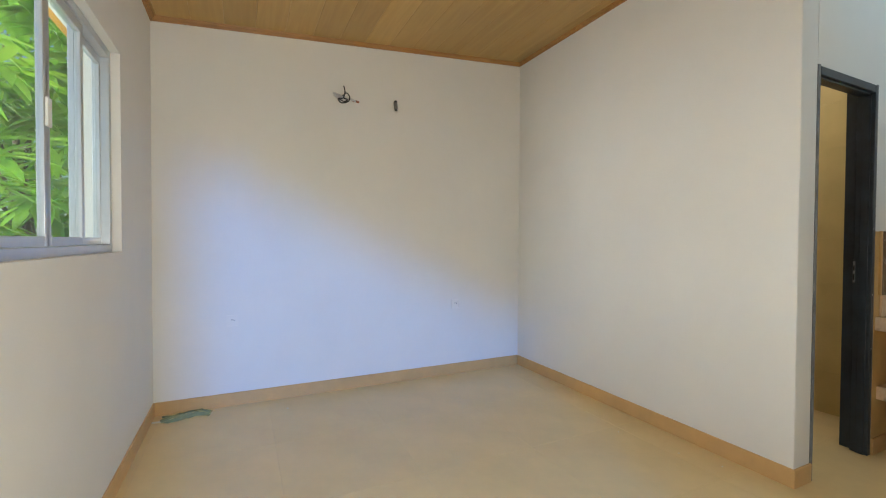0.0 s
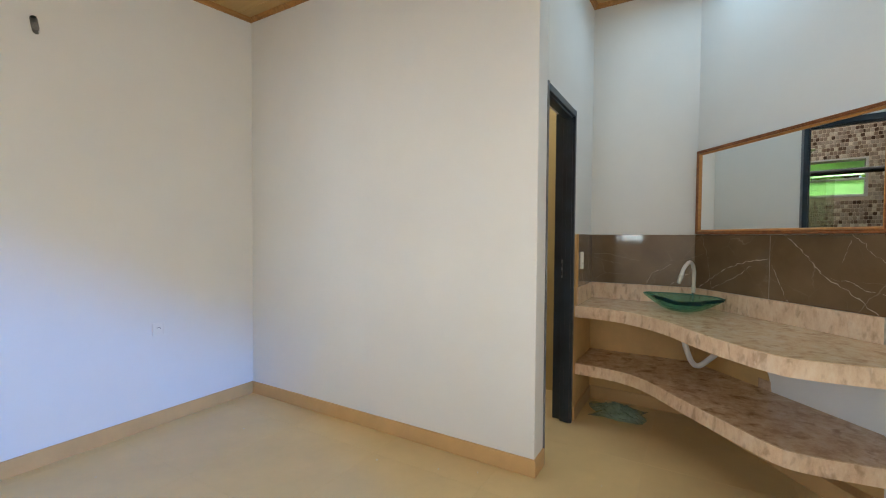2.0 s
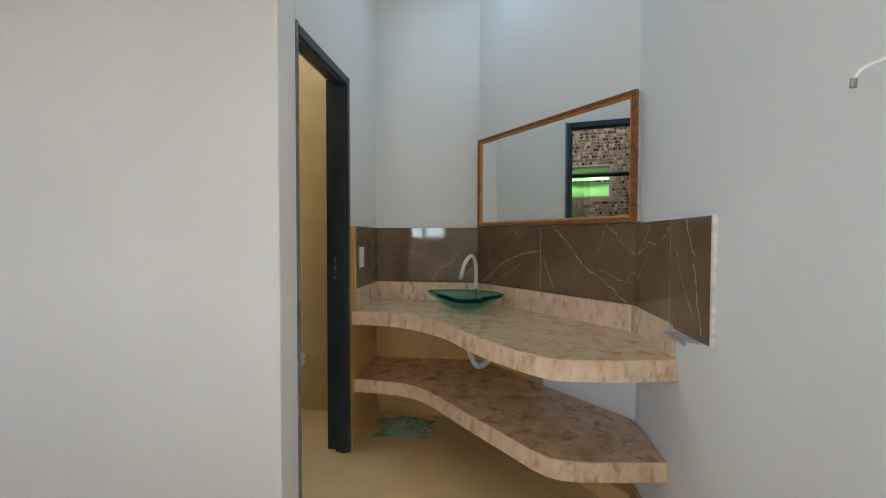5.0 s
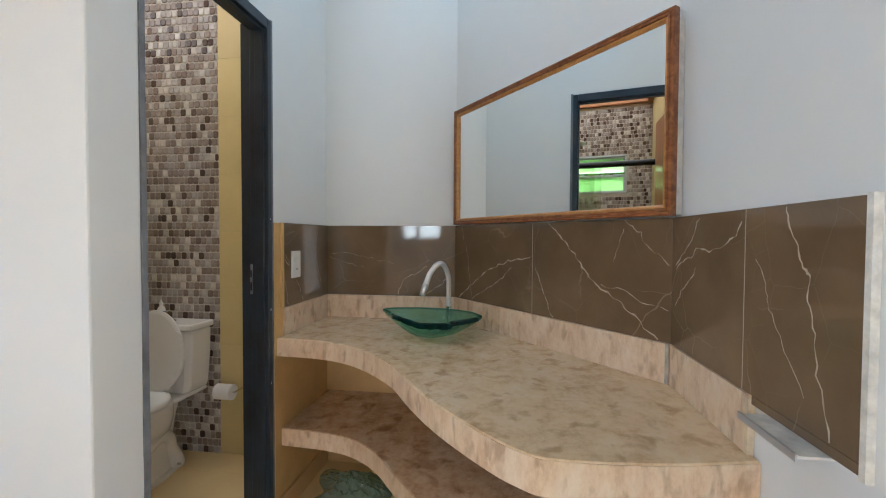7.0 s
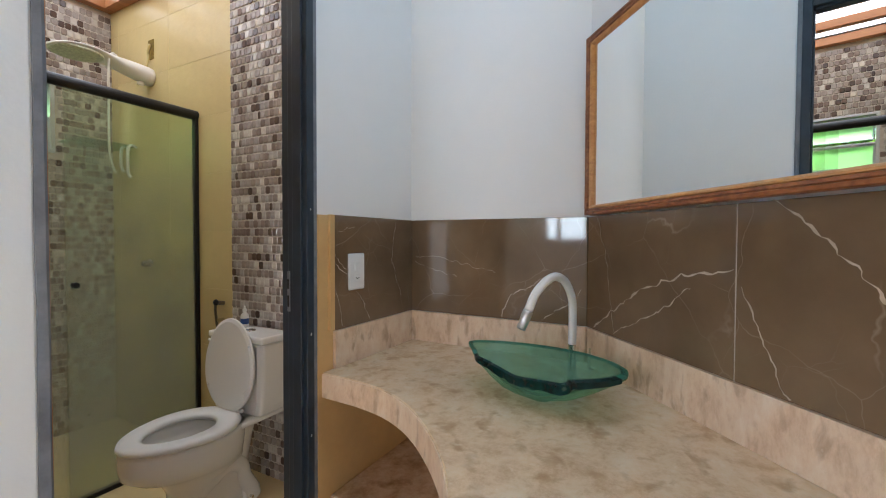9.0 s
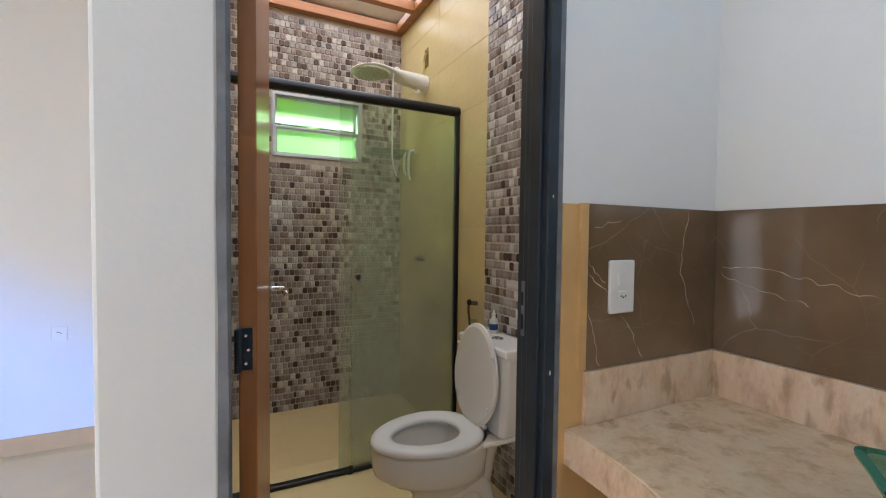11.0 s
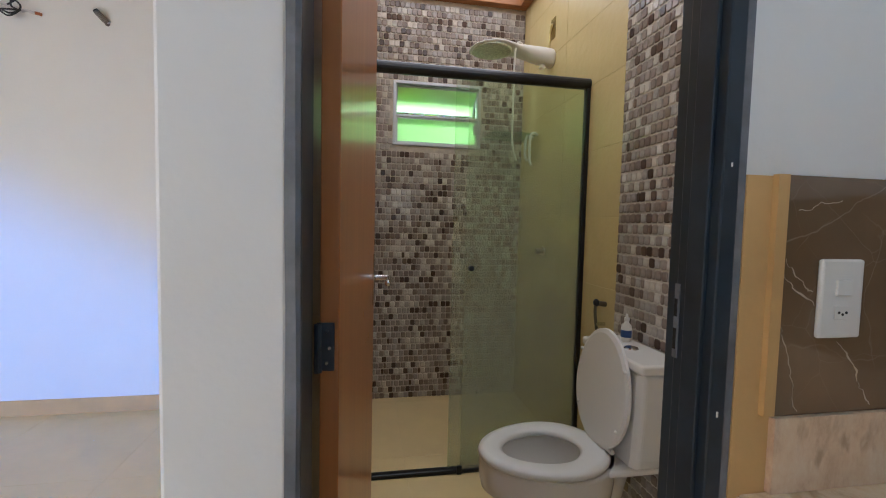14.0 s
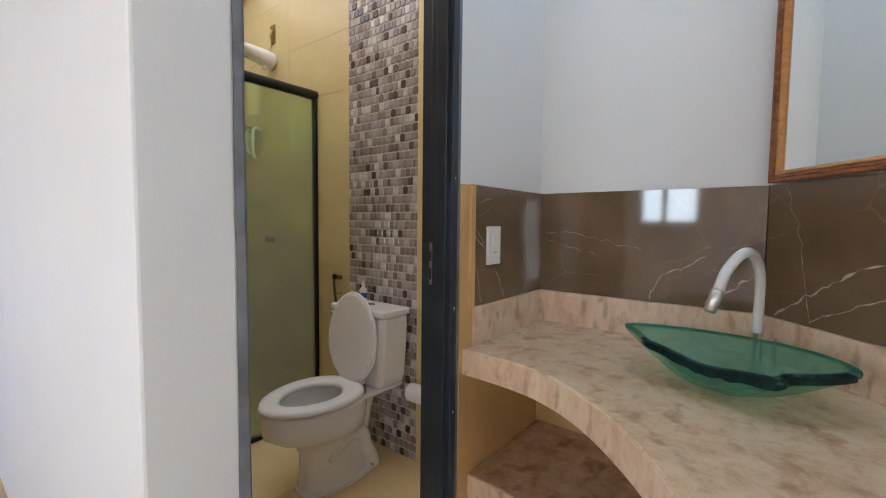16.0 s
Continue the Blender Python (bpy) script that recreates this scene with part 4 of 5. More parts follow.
for z in (0.984, 0.3, 1.85):
    h = part("hinge", boxes((-0.004, 0.023, -0.004, -0.0005, z, z + 0.075)), BLACK, door, "black steel hinge")
    bm = bmesh.new()
    cyl(bm, (0.0, -0.012, z), (0.0, -0.012, z + 0.075), 0.006, n=10)
    part("knuckle", bm, BLACK, h)
    for k in (0.012, 0.036, 0.062):
        bm = bmesh.new()
        cyl(bm, (0.012 + 0.004 * (k == 0.036), -0.004, z + k), (0.012 + 0.004 * (k == 0.036), -0.006, z + k), 0.0035, 0.0025, n=10)
        part("screw", bm, CHROME, h)
SCRATCH = material("pale_scratch", (0.66, 0.42, 0.24), 0.6)
for y, z, a in ((0.397, 1.142, 40), (0.37, 0.927, 8), (0.31, 1.005, -10), (0.43, 0.925, 12)):
    nick = part("scratch", boxes((0, 0.0006, -0.0016, 0.0016, -0.007, 0.007)), SCRATCH, door, "pale scratch in the varnish")
    nick.matrix_basis = pose(0.0301, y, z, a, 0, 0)
part("lock_plate", boxes((0.0303, 0.034, 0.523, 0.548, 0.985, 1.13)), CHROME, door, "chrome lock plate", bevel=0.001)
bm = bmesh.new()
tube(bm, smooth_path([(0.032, 0.536, 1.062), (0.066, 0.536, 1.062), (0.076, 0.528, 1.062), (0.077, 0.49, 1.062), (0.077, 0.43, 1.06)], 5), 0.0075, 12)
part("door_handle", bm, CHROME, door, "chrome lever handle", smooth=True)

# ---- bathroom ceiling ----
structure("ceiling_bathroom", boxes((XPE, XA, YDI, YN, 2.792, 2.81)), WHITEPVC, "white bathroom ceiling panels", "ceiling")
# unseen white panel, added as a backing for the niche's fill lamp
structure("ceiling_fill_panel", boxes((2.74, 3.5, 0.55, 1.41, 3.01, 3.02)), WHITEPVC, "unseen white panel added under the ceiling over the basin", "ceiling")
bc = tagged(new("ceiling_frame"), "varnished orange-brown wooden beams under white panels", "beams", "", "structure")
bz0, bz1 = 2.715, 2.775
part("beam", boxes((XPE + 0.006, XB, YN - 0.068, YN - 0.004, bz0, bz1)), BEAM, bc, bevel=0.004)
part("beam", boxes((XB - 0.06, XB, YDI, YN - 0.068, bz0, bz1)), BEAM, bc, bevel=0.004)
part("beam", boxes((XPE + 0.006, XPE + 0.066, YDI, YN - 0.068, bz0, bz1)), BEAM, bc, bevel=0.004)
for y in (3.68, 3.33, 2.98, 2.63, 2.28, 1.93):
    part("beam", boxes((XPE + 0.066, XB - 0.06, y, y + 0.055, bz0, bz1)), BEAM, bc, bevel=0.004)

# ---- bathroom window ----
FROST = pane_material("frosted_glass", (0.95, 0.98, 0.9), 0.3, 0.08)
fn, fl = FROST.node_tree.nodes, FROST.node_tree.links
blur, soft, both, whole = fn.new("ShaderNodeBsdfRefraction"), fn.new("ShaderNodeBsdfTranslucent"), fn.new("ShaderNodeMixShader"), fn.new("ShaderNodeMixShader")
blur.inputs["Color"].default_value, blur.inputs["Roughness"].default_value, blur.inputs["IOR"].default_value = (0.85, 1.0, 0.7, 1), 0.5, 1.12
soft.inputs[0].default_value = (0.66, 0.97, 0.5, 1)
both.inputs[0].default_value, whole.inputs[0].default_value = 0.4, 0.92
first = [q for q in fn if q.type == "MIX_SHADER" and q not in (both, whole)][0]
fl.new(blur.outputs[0], both.inputs[1]), fl.new(soft.outputs[0], both.inputs[2])
fl.new(first.outputs[0], whole.inputs[1]), fl.new(both.outputs[0], whole.inputs[2]), fl.new(whole.outputs[0], fn["Material Output"].inputs[0])
w2 = tagged(new("window_2"), "small aluminium bathroom window with frosted panes, upper sash tilted open", "window", "", "structure")
for r in ((2.808, 3.413, 4.07, 4.13, 1.745, 1.763), (2.808, 3.413, 4.07, 4.13, 2.154, 2.172), (2.808, 2.828, 4.07, 4.13, 1.763, 2.154), (3.393, 3.413, 4.07, 4.13, 1.763, 2.154), (2.828, 3.393, 4.075, 4.12, 1.936, 1.952)):
    part("window_frame", boxes(r), ALU, w2, bevel=0.002)
lo = part("sash", boxes((2.83, 3.391, 4.085, 4.1, 1.765, 1.775), (2.83, 3.391, 4.085, 4.1, 1.927, 1.935), (2.83, 2.84, 4.085, 4.1, 1.775, 1.927), (3.381, 3.391, 4.085, 4.1, 1.775, 1.927)), ALU, w2)
part("pane", boxes((2.838, 3.383, 4.09, 4.094, 1.773, 1.93)), FROST, lo).visible_shadow = False
up = part("sash", boxes((-0.28, 0.28, -0.007, 0.007, -0.192, -0.182), (-0.28, 0.28, -0.007, 0.007, -0.01, 0), (-0.28, -0.27, -0.007, 0.007, -0.182, -0.01), (0.27, 0.28, -0.007, 0.007, -0.182, -0.01)), ALU, w2)
up.matrix_world = pose(3.11, 4.09, 2.145, 38, 0, 0)
part("pane", boxes((-0.272, 0.272, -0.002, 0.002, -0.185, -0.008)), FROST, up).visible_shadow = False
part("stay_arm", boxes((3.386, 3.392, 4.06, 4.068, 1.8, 2.1)), ALU, w2)
part("latch", boxes((3.36, 3.385, 4.062, 4.07, 1.84, 1.9)), ALU, w2, bevel=0.003)

# ---- shower enclosure ----
sc = thing("shower_screen", "greenish soap-stained glass shower screen with black rails", "shower screen", (0, 0, 0))
bm = bmesh.new()
loft(bm, [[(x, 3.145 + 0.028 * math.cos(t), 1.917 + 0.03 * math.sin(t) * (0.8 if math.sin(t) < 0 else 1.0)) for t in [2 * math.pi * i / 16 for i in range(16)]] for x in (XPE + 0.006, XB - 0.004)])
part("top_rail", bm, BLACKRAIL, sc, smooth=False)
part("wall_profile", boxes((XB - 0.022, XB - 0.001, 3.128, 3.16, 0, 1.9)), BLACKRAIL, sc, bevel=0.003)
part("floor_rail", boxes((XPE + 0.006, XB - 0.022, 3.125, 3.165, 0, 0.022)), BLACKRAIL, sc, bevel=0.006)
part("stopper", boxes((3.09, 3.115, 3.118, 3.128, 0, 0.045)), BLACKRAIL, sc, bevel=0.003)
SCREEN = pane_material("soap_stained_glass", (0.93, 0.97, 0.9), 0.08, 0.1)
sn, sl = SCREEN.node_tree.nodes, SCREEN.node_tree.links
sco, sep, smap = sn.new("ShaderNodeTexCoord"), sn.new("ShaderNodeSeparateXYZ"), sn.new("ShaderNodeMapRange")
smap.inputs["From Min"].default_value, smap.inputs["From Max"].default_value = 0.25, 1.75
smap.inputs["To Min"].default_value, smap.inputs["To Max"].default_value = 0.32, 0.05
sno = sn.new("ShaderNodeTexNoise")
sno.inputs["Scale"].default_value, sno.inputs["Detail"].default_value = 3.0, 6
smul = sn.new("ShaderNodeMath")
smul.operation = "MULTIPLY"
sn2 = sn.new("ShaderNodeMapRange")
sn2.inputs["From Min"].default_value, sn2.inputs["From Max"].default_value, sn2.inputs["To Min"].default_value, sn2.inputs["To Max"].default_value = 0.3, 0.7, 0.6, 1.35
sp_ = sn["Principled BSDF"]
sp_.inputs["Base Color"].default_value, sp_.inputs["Roughness"].default_value = (0.56, 0.56, 0.45, 1), 0.25
sl.new(sco.outputs["Object"], sep.inputs[0]), sl.new(sep.outputs["Z"], smap.inputs["Value"]), sl.new(sco.outputs["Object"], sno.inputs["Vector"])
sl.new(sno.outputs["Fac"], sn2.inputs["Value"]), sl.new(smap.outputs[0], smul.inputs[0]), sl.new(sn2.outputs[0], smul.inputs[1])
sl.new(smul.outputs[0], [q for q in sn if q.type == "MIX_SHADER"][0].inputs[0])
part("fixed_pane", boxes((3.05, XB - 0.02, 3.15, 3.158, 0.02, 1.9)), SCREEN, sc).visible_shadow = False
part("sliding_pane", boxes((3.11, XB - 0.03, 3.132, 3.14, 0.022, 1.9)), SCREEN, sc).visible_shadow = False
bm = bmesh.new()
cyl(bm, (3.135, 3.108, 1.01), (3.135, 3.132, 1.01), 0.013, n=14)
part("knob", bm, BLACKRAIL, sc, "small black knob")

# ---- shower head ----
sh = thing("electric_shower", "white electric shower with a wide flat head", "shower", (XB, 3.605, 2.215))
rings = []
for x, z, w, h in ((0.0, 0.0, 0.05, 0.052), (-0.015, 0.0, 0.053, 0.056), (-0.08, 0.008, 0.052, 0.052), (-0.16, 0.018, 0.054, 0.042), (-0.22, 0.026, 0.066, 0.03), (-0.27, 0.03, 0.09, 0.022), (-0.33, 0.03, 0.116, 0.018), (-0.39, 0.026, 0.124, 0.016), (-0.44, 0.02, 0.112, 0.014), (-0.48, 0.014, 0.078, 0.012), (-0.5, 0.01, 0.03, 0.008)):
    rings.append([(x, w * math.cos(t), z + h * math.sin(t)) for t in [2 * math.pi * i / 24 for i in range(24)]])
bm = bmesh.new()
loft(bm, rings)
part("body", bm, PLASTIC, sh, smooth=True)
bm = bmesh.new()
loft(bm, [[(-0.375 + 0.118 * s * math.cos(t), 0.118 * s * math.sin(t), 0.006 + dz) for t in [2 * math.pi * i / 32 for i in range(32)]] for s, dz in ((1, 0.008), (1, 0.0), (0.94, -0.004))])
part("spray_plate", bm, material("pale_spray_plate", (0.6, 0.62, 0.47), 0.35, vary=0.3, scale=70), sh, "pale green spray plate")
bm = bmesh.new()
tube(bm, smooth_path([(-0.2, -0.03, 0.055), (-0.23, -0.05, 0.052), (-0.25, -0.06, 0.01), (-0.254, -0.06, -0.1), (-0.254, -0.058, -0.3), (-0.25, -0.055, -0.52), (-0.22, -0.045, -0.62)], 6), 0.006, 8)
part("hose", bm, PLASTIC, sh, "thin white shower hose")
bm = bmesh.new()
cyl(bm, (-0.06, 0, -0.062), (-0.06, 0, -0.04), 0.018, n=12)
part("knob", bm, PLASTIC, sh)
eb = thing("wire_box", "open yellow wall box with shower wiring", "outlet", (XB, 3.6, 2.385))
part("box", boxes((-0.003, 0.001, -0.03, 0.03, -0.06, 0.06)), material("dark_yellow_box", (0.22, 0.15, 0.02), 0.5, vary=0.5, scale=40), eb)
bm = bmesh.new()
tube(bm, smooth_path([(-0.004, 0.01, 0.03), (-0.02, -0.015, 0.01), (-0.015, 0.012, -0.02), (-0.02, 0.0, -0.07), (-0.03, 0.005, -0.125)], 5), 0.007, 8)
part("wire", bm, material("yellowed_wire", (0.6, 0.48, 0.2), 0.4), eb)
sq = thing("wall_hook", "white double hook with straps on a glass shower shelf", "hook", (XB, 3.83, 1.8))
part("shelf_glass", boxes((-0.3, -0.001, -0.06, 0.22, 0.005, 0.011)), pane_material("shelf_glass", (0.75, 0.88, 0.8), 0.05, 0.14), sq, "clear green glass corner shelf")
for dy, ln in ((-0.05, 0.16), (0.03, 0.12)):
    bm = bmesh.new()
    tube(bm, smooth_path([(0, dy, 0), (-0.03, dy - 0.005, 0.012), (-0.055, dy - 0.01, -0.02), (-0.06, dy - 0.02, -ln), (-0.05, dy - 0.03, -ln - 0.035)], 5), [0.009] * 21, 8)
    part("strap", bm, PLASTIC, sq)
DARKCHROME = material("dull_dark_chrome", (0.16, 0.14, 0.11), 0.3, metal=0.8)
sv = thing("shower_valve", "dull chrome shower valve handle on the yellow tiles", "valve", (XB, 3.63, 1.065))
bm = bmesh.new()
cyl(bm, (0, 0, 0), (-0.008, 0, 0), 0.03, 0.028, 20)
part("flange", bm, CHROME, sv)
bm = bmesh.new()
cyl(bm, (-0.008, 0, 0), (-0.045, 0, 0), 0.012, n=14)
cyl(bm, (-0.03, 0, 0), (-0.052, 0, 0), 0.02, 0.017, 14)
tube(bm, [(-0.042, 0, 0), (-0.046, -0.02, 0.004), (-0.05, -0.045, 0.008)], 0.007, 8)
part("handle", bm, DARKCHROME, sv, "dark chrome lever handle")
bd_ = thing("bidet_sprayer", "chrome bidet sprayer on its wall holder", "sprayer", (XB, 2.92, 0.87))
bm = bmesh.new()
cyl(bm, (0, 0, 0.0), (-0.03, 0, 0.004), 0.012, n=12)
tube(bm, smooth_path([(-0.02, 0, 0.004), (-0.045, 0, 0.0), (-0.05, 0, -0.03), (-0.042, 0.004, -0.08), (-0.03, 0.01, -0.14)], 5), [0.011] * 5 + [0.007] * 16, 10)
part("handset", bm, DARKCHROME, bd_)
bm = bmesh.new()
bmesh.ops.create_uvsphere(bm, u_segments=12, v_segments=8, radius=0.017)
for v in bm.verts:
    v.co = Vector((v.co.x * 0.8 - 0.046, v.co.y, v.co.z + 0.008))
part("spray_head", bm, BLACKRAIL, bd_, "dark spray head", smooth=True)
bm = bmesh.new()
tube(bm, smooth_path([(-0.03, 0.01, -0.14), (-0.04, 0.03, -0.22), (-0.03, 0.0, -0.35), (-0.012, -0.04, -0.4)], 5), 0.006, 8)
cyl(bm, (0, 0.0, -0.09), (-0.045, 0.0, -0.09), 0.008, n=10)
part("hose", bm, CHROME, bd_)

# ---- toilet ----
wc = thing("toilet", "white ceramic toilet with raised lid and wall-side tank", "toilet", (3.311, 2.562, 0))
M = 40
TT = [2 * math.pi * i / M for i in range(M)]


def egg(cx, front, back, half, z, flat=0.0):
    """A ring in plan: front towards -x, back towards +x."""
    out = []
    for t in TT:
        c, s = math.cos(t), math.sin(t)
        r = front if c < 0 else back
        out.append((cx + r * c, half * s * (1 - 0.08 * max(0, -c) ** 2), z))
    return out


bm = bmesh.new()
prof = [(0.06, 0.168, 0.24, 0.105, 0.0), (0.06, 0.166, 0.235, 0.104, 0.025), (0.07, 0.166, 0.2, 0.097, 0.08), (0.07, 0.164, 0.19, 0.097, 0.17), (0.06, 0.18, 0.18, 0.112, 0.225), (0.03, 0.238, 0.19, 0.16, 0.265), (0.01, 0.266, 0.21, 0.181, 0.3), (0.01, 0.274, 0.215, 0.185, 0.335), (0.01, 0.274, 0.215, 0.185, 0.388), (0.01, 0.27, 0.213, 0.182, 0.402),
        (-0.015, 0.19, 0.15, 0.13, 0.402), (-0.015, 0.185, 0.145, 0.125, 0.38), (0.0, 0.12, 0.11, 0.095, 0.29), (0.02, 0.06, 0.06, 0.05, 0.22)]
loft(bm, [egg(*r) for r in prof])
part("bowl", bm, CERAMIC, wc, smooth=True)
bm = bmesh.new()
cyl(bm, (0.02, 0, 0.262), (0.02, 0, 0.2625), 0.075, n=28)
part("water", bm, material("still_water", (0.35, 0.36, 0.35), 0.03), wc, "still water in the bowl")
bm = boxes((0.14, 0.39, -0.15, 0.15, 0.378, 0.402))
part("deck", bm, CERAMIC, wc, bevel=0.012, segments=3, smooth=False)
bm = bmesh.new()
loft(bm, [egg(0.2, 0.03, 0.09, 0.098, 0.0), egg(0.2, 0.03, 0.09, 0.096, 0.03), egg(0.2, 0.03, 0.05, 0.076, 0.12), egg(0.2, 0.03, 0.06, 0.076, 0.2), egg(0.2, 0.03, 0.085, 0.085, 0.3), egg(0.2, 0.03, 0.11, 0.1, 0.385)])
part("trapway", bm, CERAMIC, wc, smooth=True)
bm = bmesh.new()
loft(bm, [egg(0.07, 0.185, 0.265, 0.118, 0.0), egg(0.07, 0.183, 0.262, 0.116, 0.016), egg(0.07, 0.175, 0.25, 0.107, 0.024)])
part("foot", bm, CERAMIC, wc, smooth=False)
for side in (-1, 1):
    bm = bmesh.new()
    tube(bm, smooth_path([(0.0, side * 0.058, 0.13), (0.05, side * 0.066, 0.19), (0.12, side * 0.066, 0.215), (0.185, side * 0.06, 0.18), (0.205, side * 0.06, 0.115), (0.235, side * 0.066, 0.055), (0.25, side * 0.068, 0.01)], 6), [0.03 + 0.012 * min(1, k / 6) for k in range(37)], 16)
    part("trap_bulge", bm, CERAMIC, wc, smooth=True)
bm = bmesh.new()
seat_r = [(0.0, 0.264, 0.2, 0.186, 0.406), (0.0, 0.27, 0.205, 0.19, 0.414), (0.0, 0.266, 0.2, 0.186, 0.428), (0.0, 0.242, 0.178, 0.165, 0.433), (-0.02, 0.178, 0.13, 0.118, 0.43), (-0.02, 0.162, 0.12, 0.108, 0.42), (-0.02, 0.167, 0.125, 0.113, 0.407)]
rr = loft(bm, [egg(*r) for r in seat_r], False)
for k in range(M):
    bm.faces.new((rr[-1][k], rr[-1][(k + 1) % M], rr[0][(k + 1) % M], rr[0][k]))
part("seat", bm, PLASTIC, wc, "white plastic toilet seat", smooth=True)
bm = bmesh.new()
lid_rings = []
for s, d in ((0.93, -0.002), (1.0, 0.004), (1.0, 0.014), (0.93, 0.02)):
    ring = []
    for t in TT:
        v, hgt = 0.172 * math.cos(t) * s * (1 - 0.08 * math.sin(t)), 0.213 * math.sin(t) * s
        ring.append((0.163 + d + 0.03 * (hgt / 0.43 + 0.5), v, 0.637 + hgt))
    lid_rings.append(ring)
loft(bm, lid_rings)
lid = part("lid", bm, PLASTIC, wc, "white plastic toilet lid, raised")
for y, z in ((-0.13, 0.53), (0.13, 0.53), (-0.14, 0.74), (0.14, 0.74)):
    bm = bmesh.new()
    bmesh.ops.create_uvsphere(bm, u_segments=8, v_segments=6, radius=0.007)
    for v in bm.verts:
        v.co += Vector((0.161 + 0.03 * ((z - 0.645) / 0.43 + 0.5), y, z))
    part("bumper", bm, PLASTIC, lid)
for y in (-0.07, 0.07):
    bm = bmesh.new()
    cyl(bm, (0.185, y - 0.02, 0.436), (0.185, y + 0.02, 0.436), 0.009, n=10)
    part("hinge", bm, PLASTIC, wc)
bm = bmesh.new()
loft(bm, [[(0.218 + 0.163 * (0.5 + px), 0.18 * k * py * 2, z) for px, py in ((-0.5, -0.42), (-0.42, -0.5), (0.5, -0.5), (0.5, 0.5), (-0.42, 0.5), (-0.5, 0.42))] for k, z in ((0.86, 0.402), (0.92, 0.44), (1.0, 0.6), (1.02, 0.738))])
part("tank", bm, CERAMIC, wc, bevel=0.012, segments=3)
bm = boxes((0.208, 0.39, -0.194, 0.194, 0.74, 0.775))
part("tank_lid", bm, CERAMIC, wc, bevel=0.011, segments=3)
bm = bmesh.new()
cyl(bm, (0.3, 0, 0.775), (0.3, 0, 0.78), 0.026, 0.023, 20)
part("flush_button", bm, CHROME, wc, "chrome flush button")
bm = bmesh.new()
cyl(bm, (0.22, -0.1, 0.03), (0.22, -0.115, 0.03), 0.008, 0.006, 10)
part("bolt_cap", bm, CHROME, wc)
av = thing("angle_valve", "dull angle valve with a hose behind the toilet", "valve", (XB, 2.93, 0.42))
bm = bmesh.new()
cyl(bm, (0, 0, 0), (-0.035, 0, 0), 0.012, n=12)
cyl(bm, (-0.03, 0, -0.015), (-0.03, 0, 0.03), 0.01, n=12)
part("body", bm, CHROME, av)
bm = bmesh.new()
tube(bm, smooth_path([(-0.03, 0, 0.03), (-0.03, -0.03, 0.09), (-0.04, -0.1, 0.05), (-0.05, -0.17, -0.01)], 5), 0.006, 8)
part("hose", bm, GREYWIRE, av)
bt = thing("bottle", "small white squeeze bottle with blue label on the tank", "bottle", (3.65, 2.655, 0.775))
bm = bmesh.new()
loft(bm, [[(r * math.cos(t), r * math.sin(t), z) for t in [2 * math.pi * i / 16 for i in range(16)]] for r, z in ((0.018, 0), (0.02, 0.004), (0.02, 0.052), (0.018, 0.064), (0.009, 0.074), (0.008, 0.08))])
part("body", bm, PLASTIC, bt, smooth=True)
bm = bmesh.new()
cyl(bm, (0, 0, 0.018), (0, 0, 0.046), 0.0205, n=16)
part("label", bm, material("blue_label", (0.03, 0.08, 0.25), 0.4, vary=0.2, scale=60), bt, "dark blue paper label")
bm = bmesh.new()
cyl(bm, (0, 0, 0.08), (0, 0, 0.093), 0.01, n=12)
cyl(bm, (0, 0, 0.093), (0, 0, 0.109), 0.006, 0.003, n=10)
part("cap", bm, PLASTIC, bt)
rl = thing("toilet_roll", "white toilet roll on a holder at the wall", "toilet paper", (XB, 2.27, 0.385))
bm = bmesh.new()
cyl(bm, (-0.07, -0.05, 0), (-0.07, 0.045, 0), 0.042, n=24)
part("roll", bm, material("soft_paper", (0.8, 0.78, 0.75), 0.95, bump=0.3), rl)
bm = bmesh.new()
tube(bm, [(0, -0.058, 0.0), (-0.07, -0.058, 0.0), (-0.07, 0.056, 0.0), (0, 0.056, 0.0)], 0.005, 8)
part("holder", bm, CHROME, rl, "chrome holder")

# ---- garden ----
LEAF = material("mango_leaf", (0.1, 0.21, 0.025), 0.32, vary=0.35, scale=3, random=0.0)
ln_, ll_, lp_ = nodes_of(LEAF)
ltr, lmx = ln_.new("ShaderNodeBsdfTranslucent"), ln_.new("ShaderNodeMixShader")
ltr.inputs[0].default_value = (0.36, 0.62, 0.06, 1)
lmx.inputs[0].default_value = 0.42
ll_.new(lp_.outputs[0], lmx.inputs[1]), ll_.new(ltr.outputs[0], lmx.inputs[2]), ll_.new(lmx.outputs[0], ln_["Material Output"].inputs[0])
lgeo, lhsv, lmr = ln_.new("ShaderNodeNewGeometry"), ln_.new("ShaderNodeHueSaturation"), ln_.new("ShaderNodeMapRange")
lmr.inputs["To Min"].default_value, lmr.inputs["To Max"].default_value = 0.5, 1.7
ll_.new(lgeo.outputs["Random Per Island"], lmr.inputs["Value"]), ll_.new(lmr.outputs[0], lhsv.inputs["Value"])
ll_.new([q for q in ln_ if q.type == "VALTORGB"][0].outputs[0], lhsv.inputs["Color"]), ll_.new(lhsv.outputs[0], lp_.inputs["Base Color"])
BARK = material("tree_bark", (0.12, 0.09, 0.06), 0.9, vary=0.4, scale=12, bump=0.8, bump_scale=20)


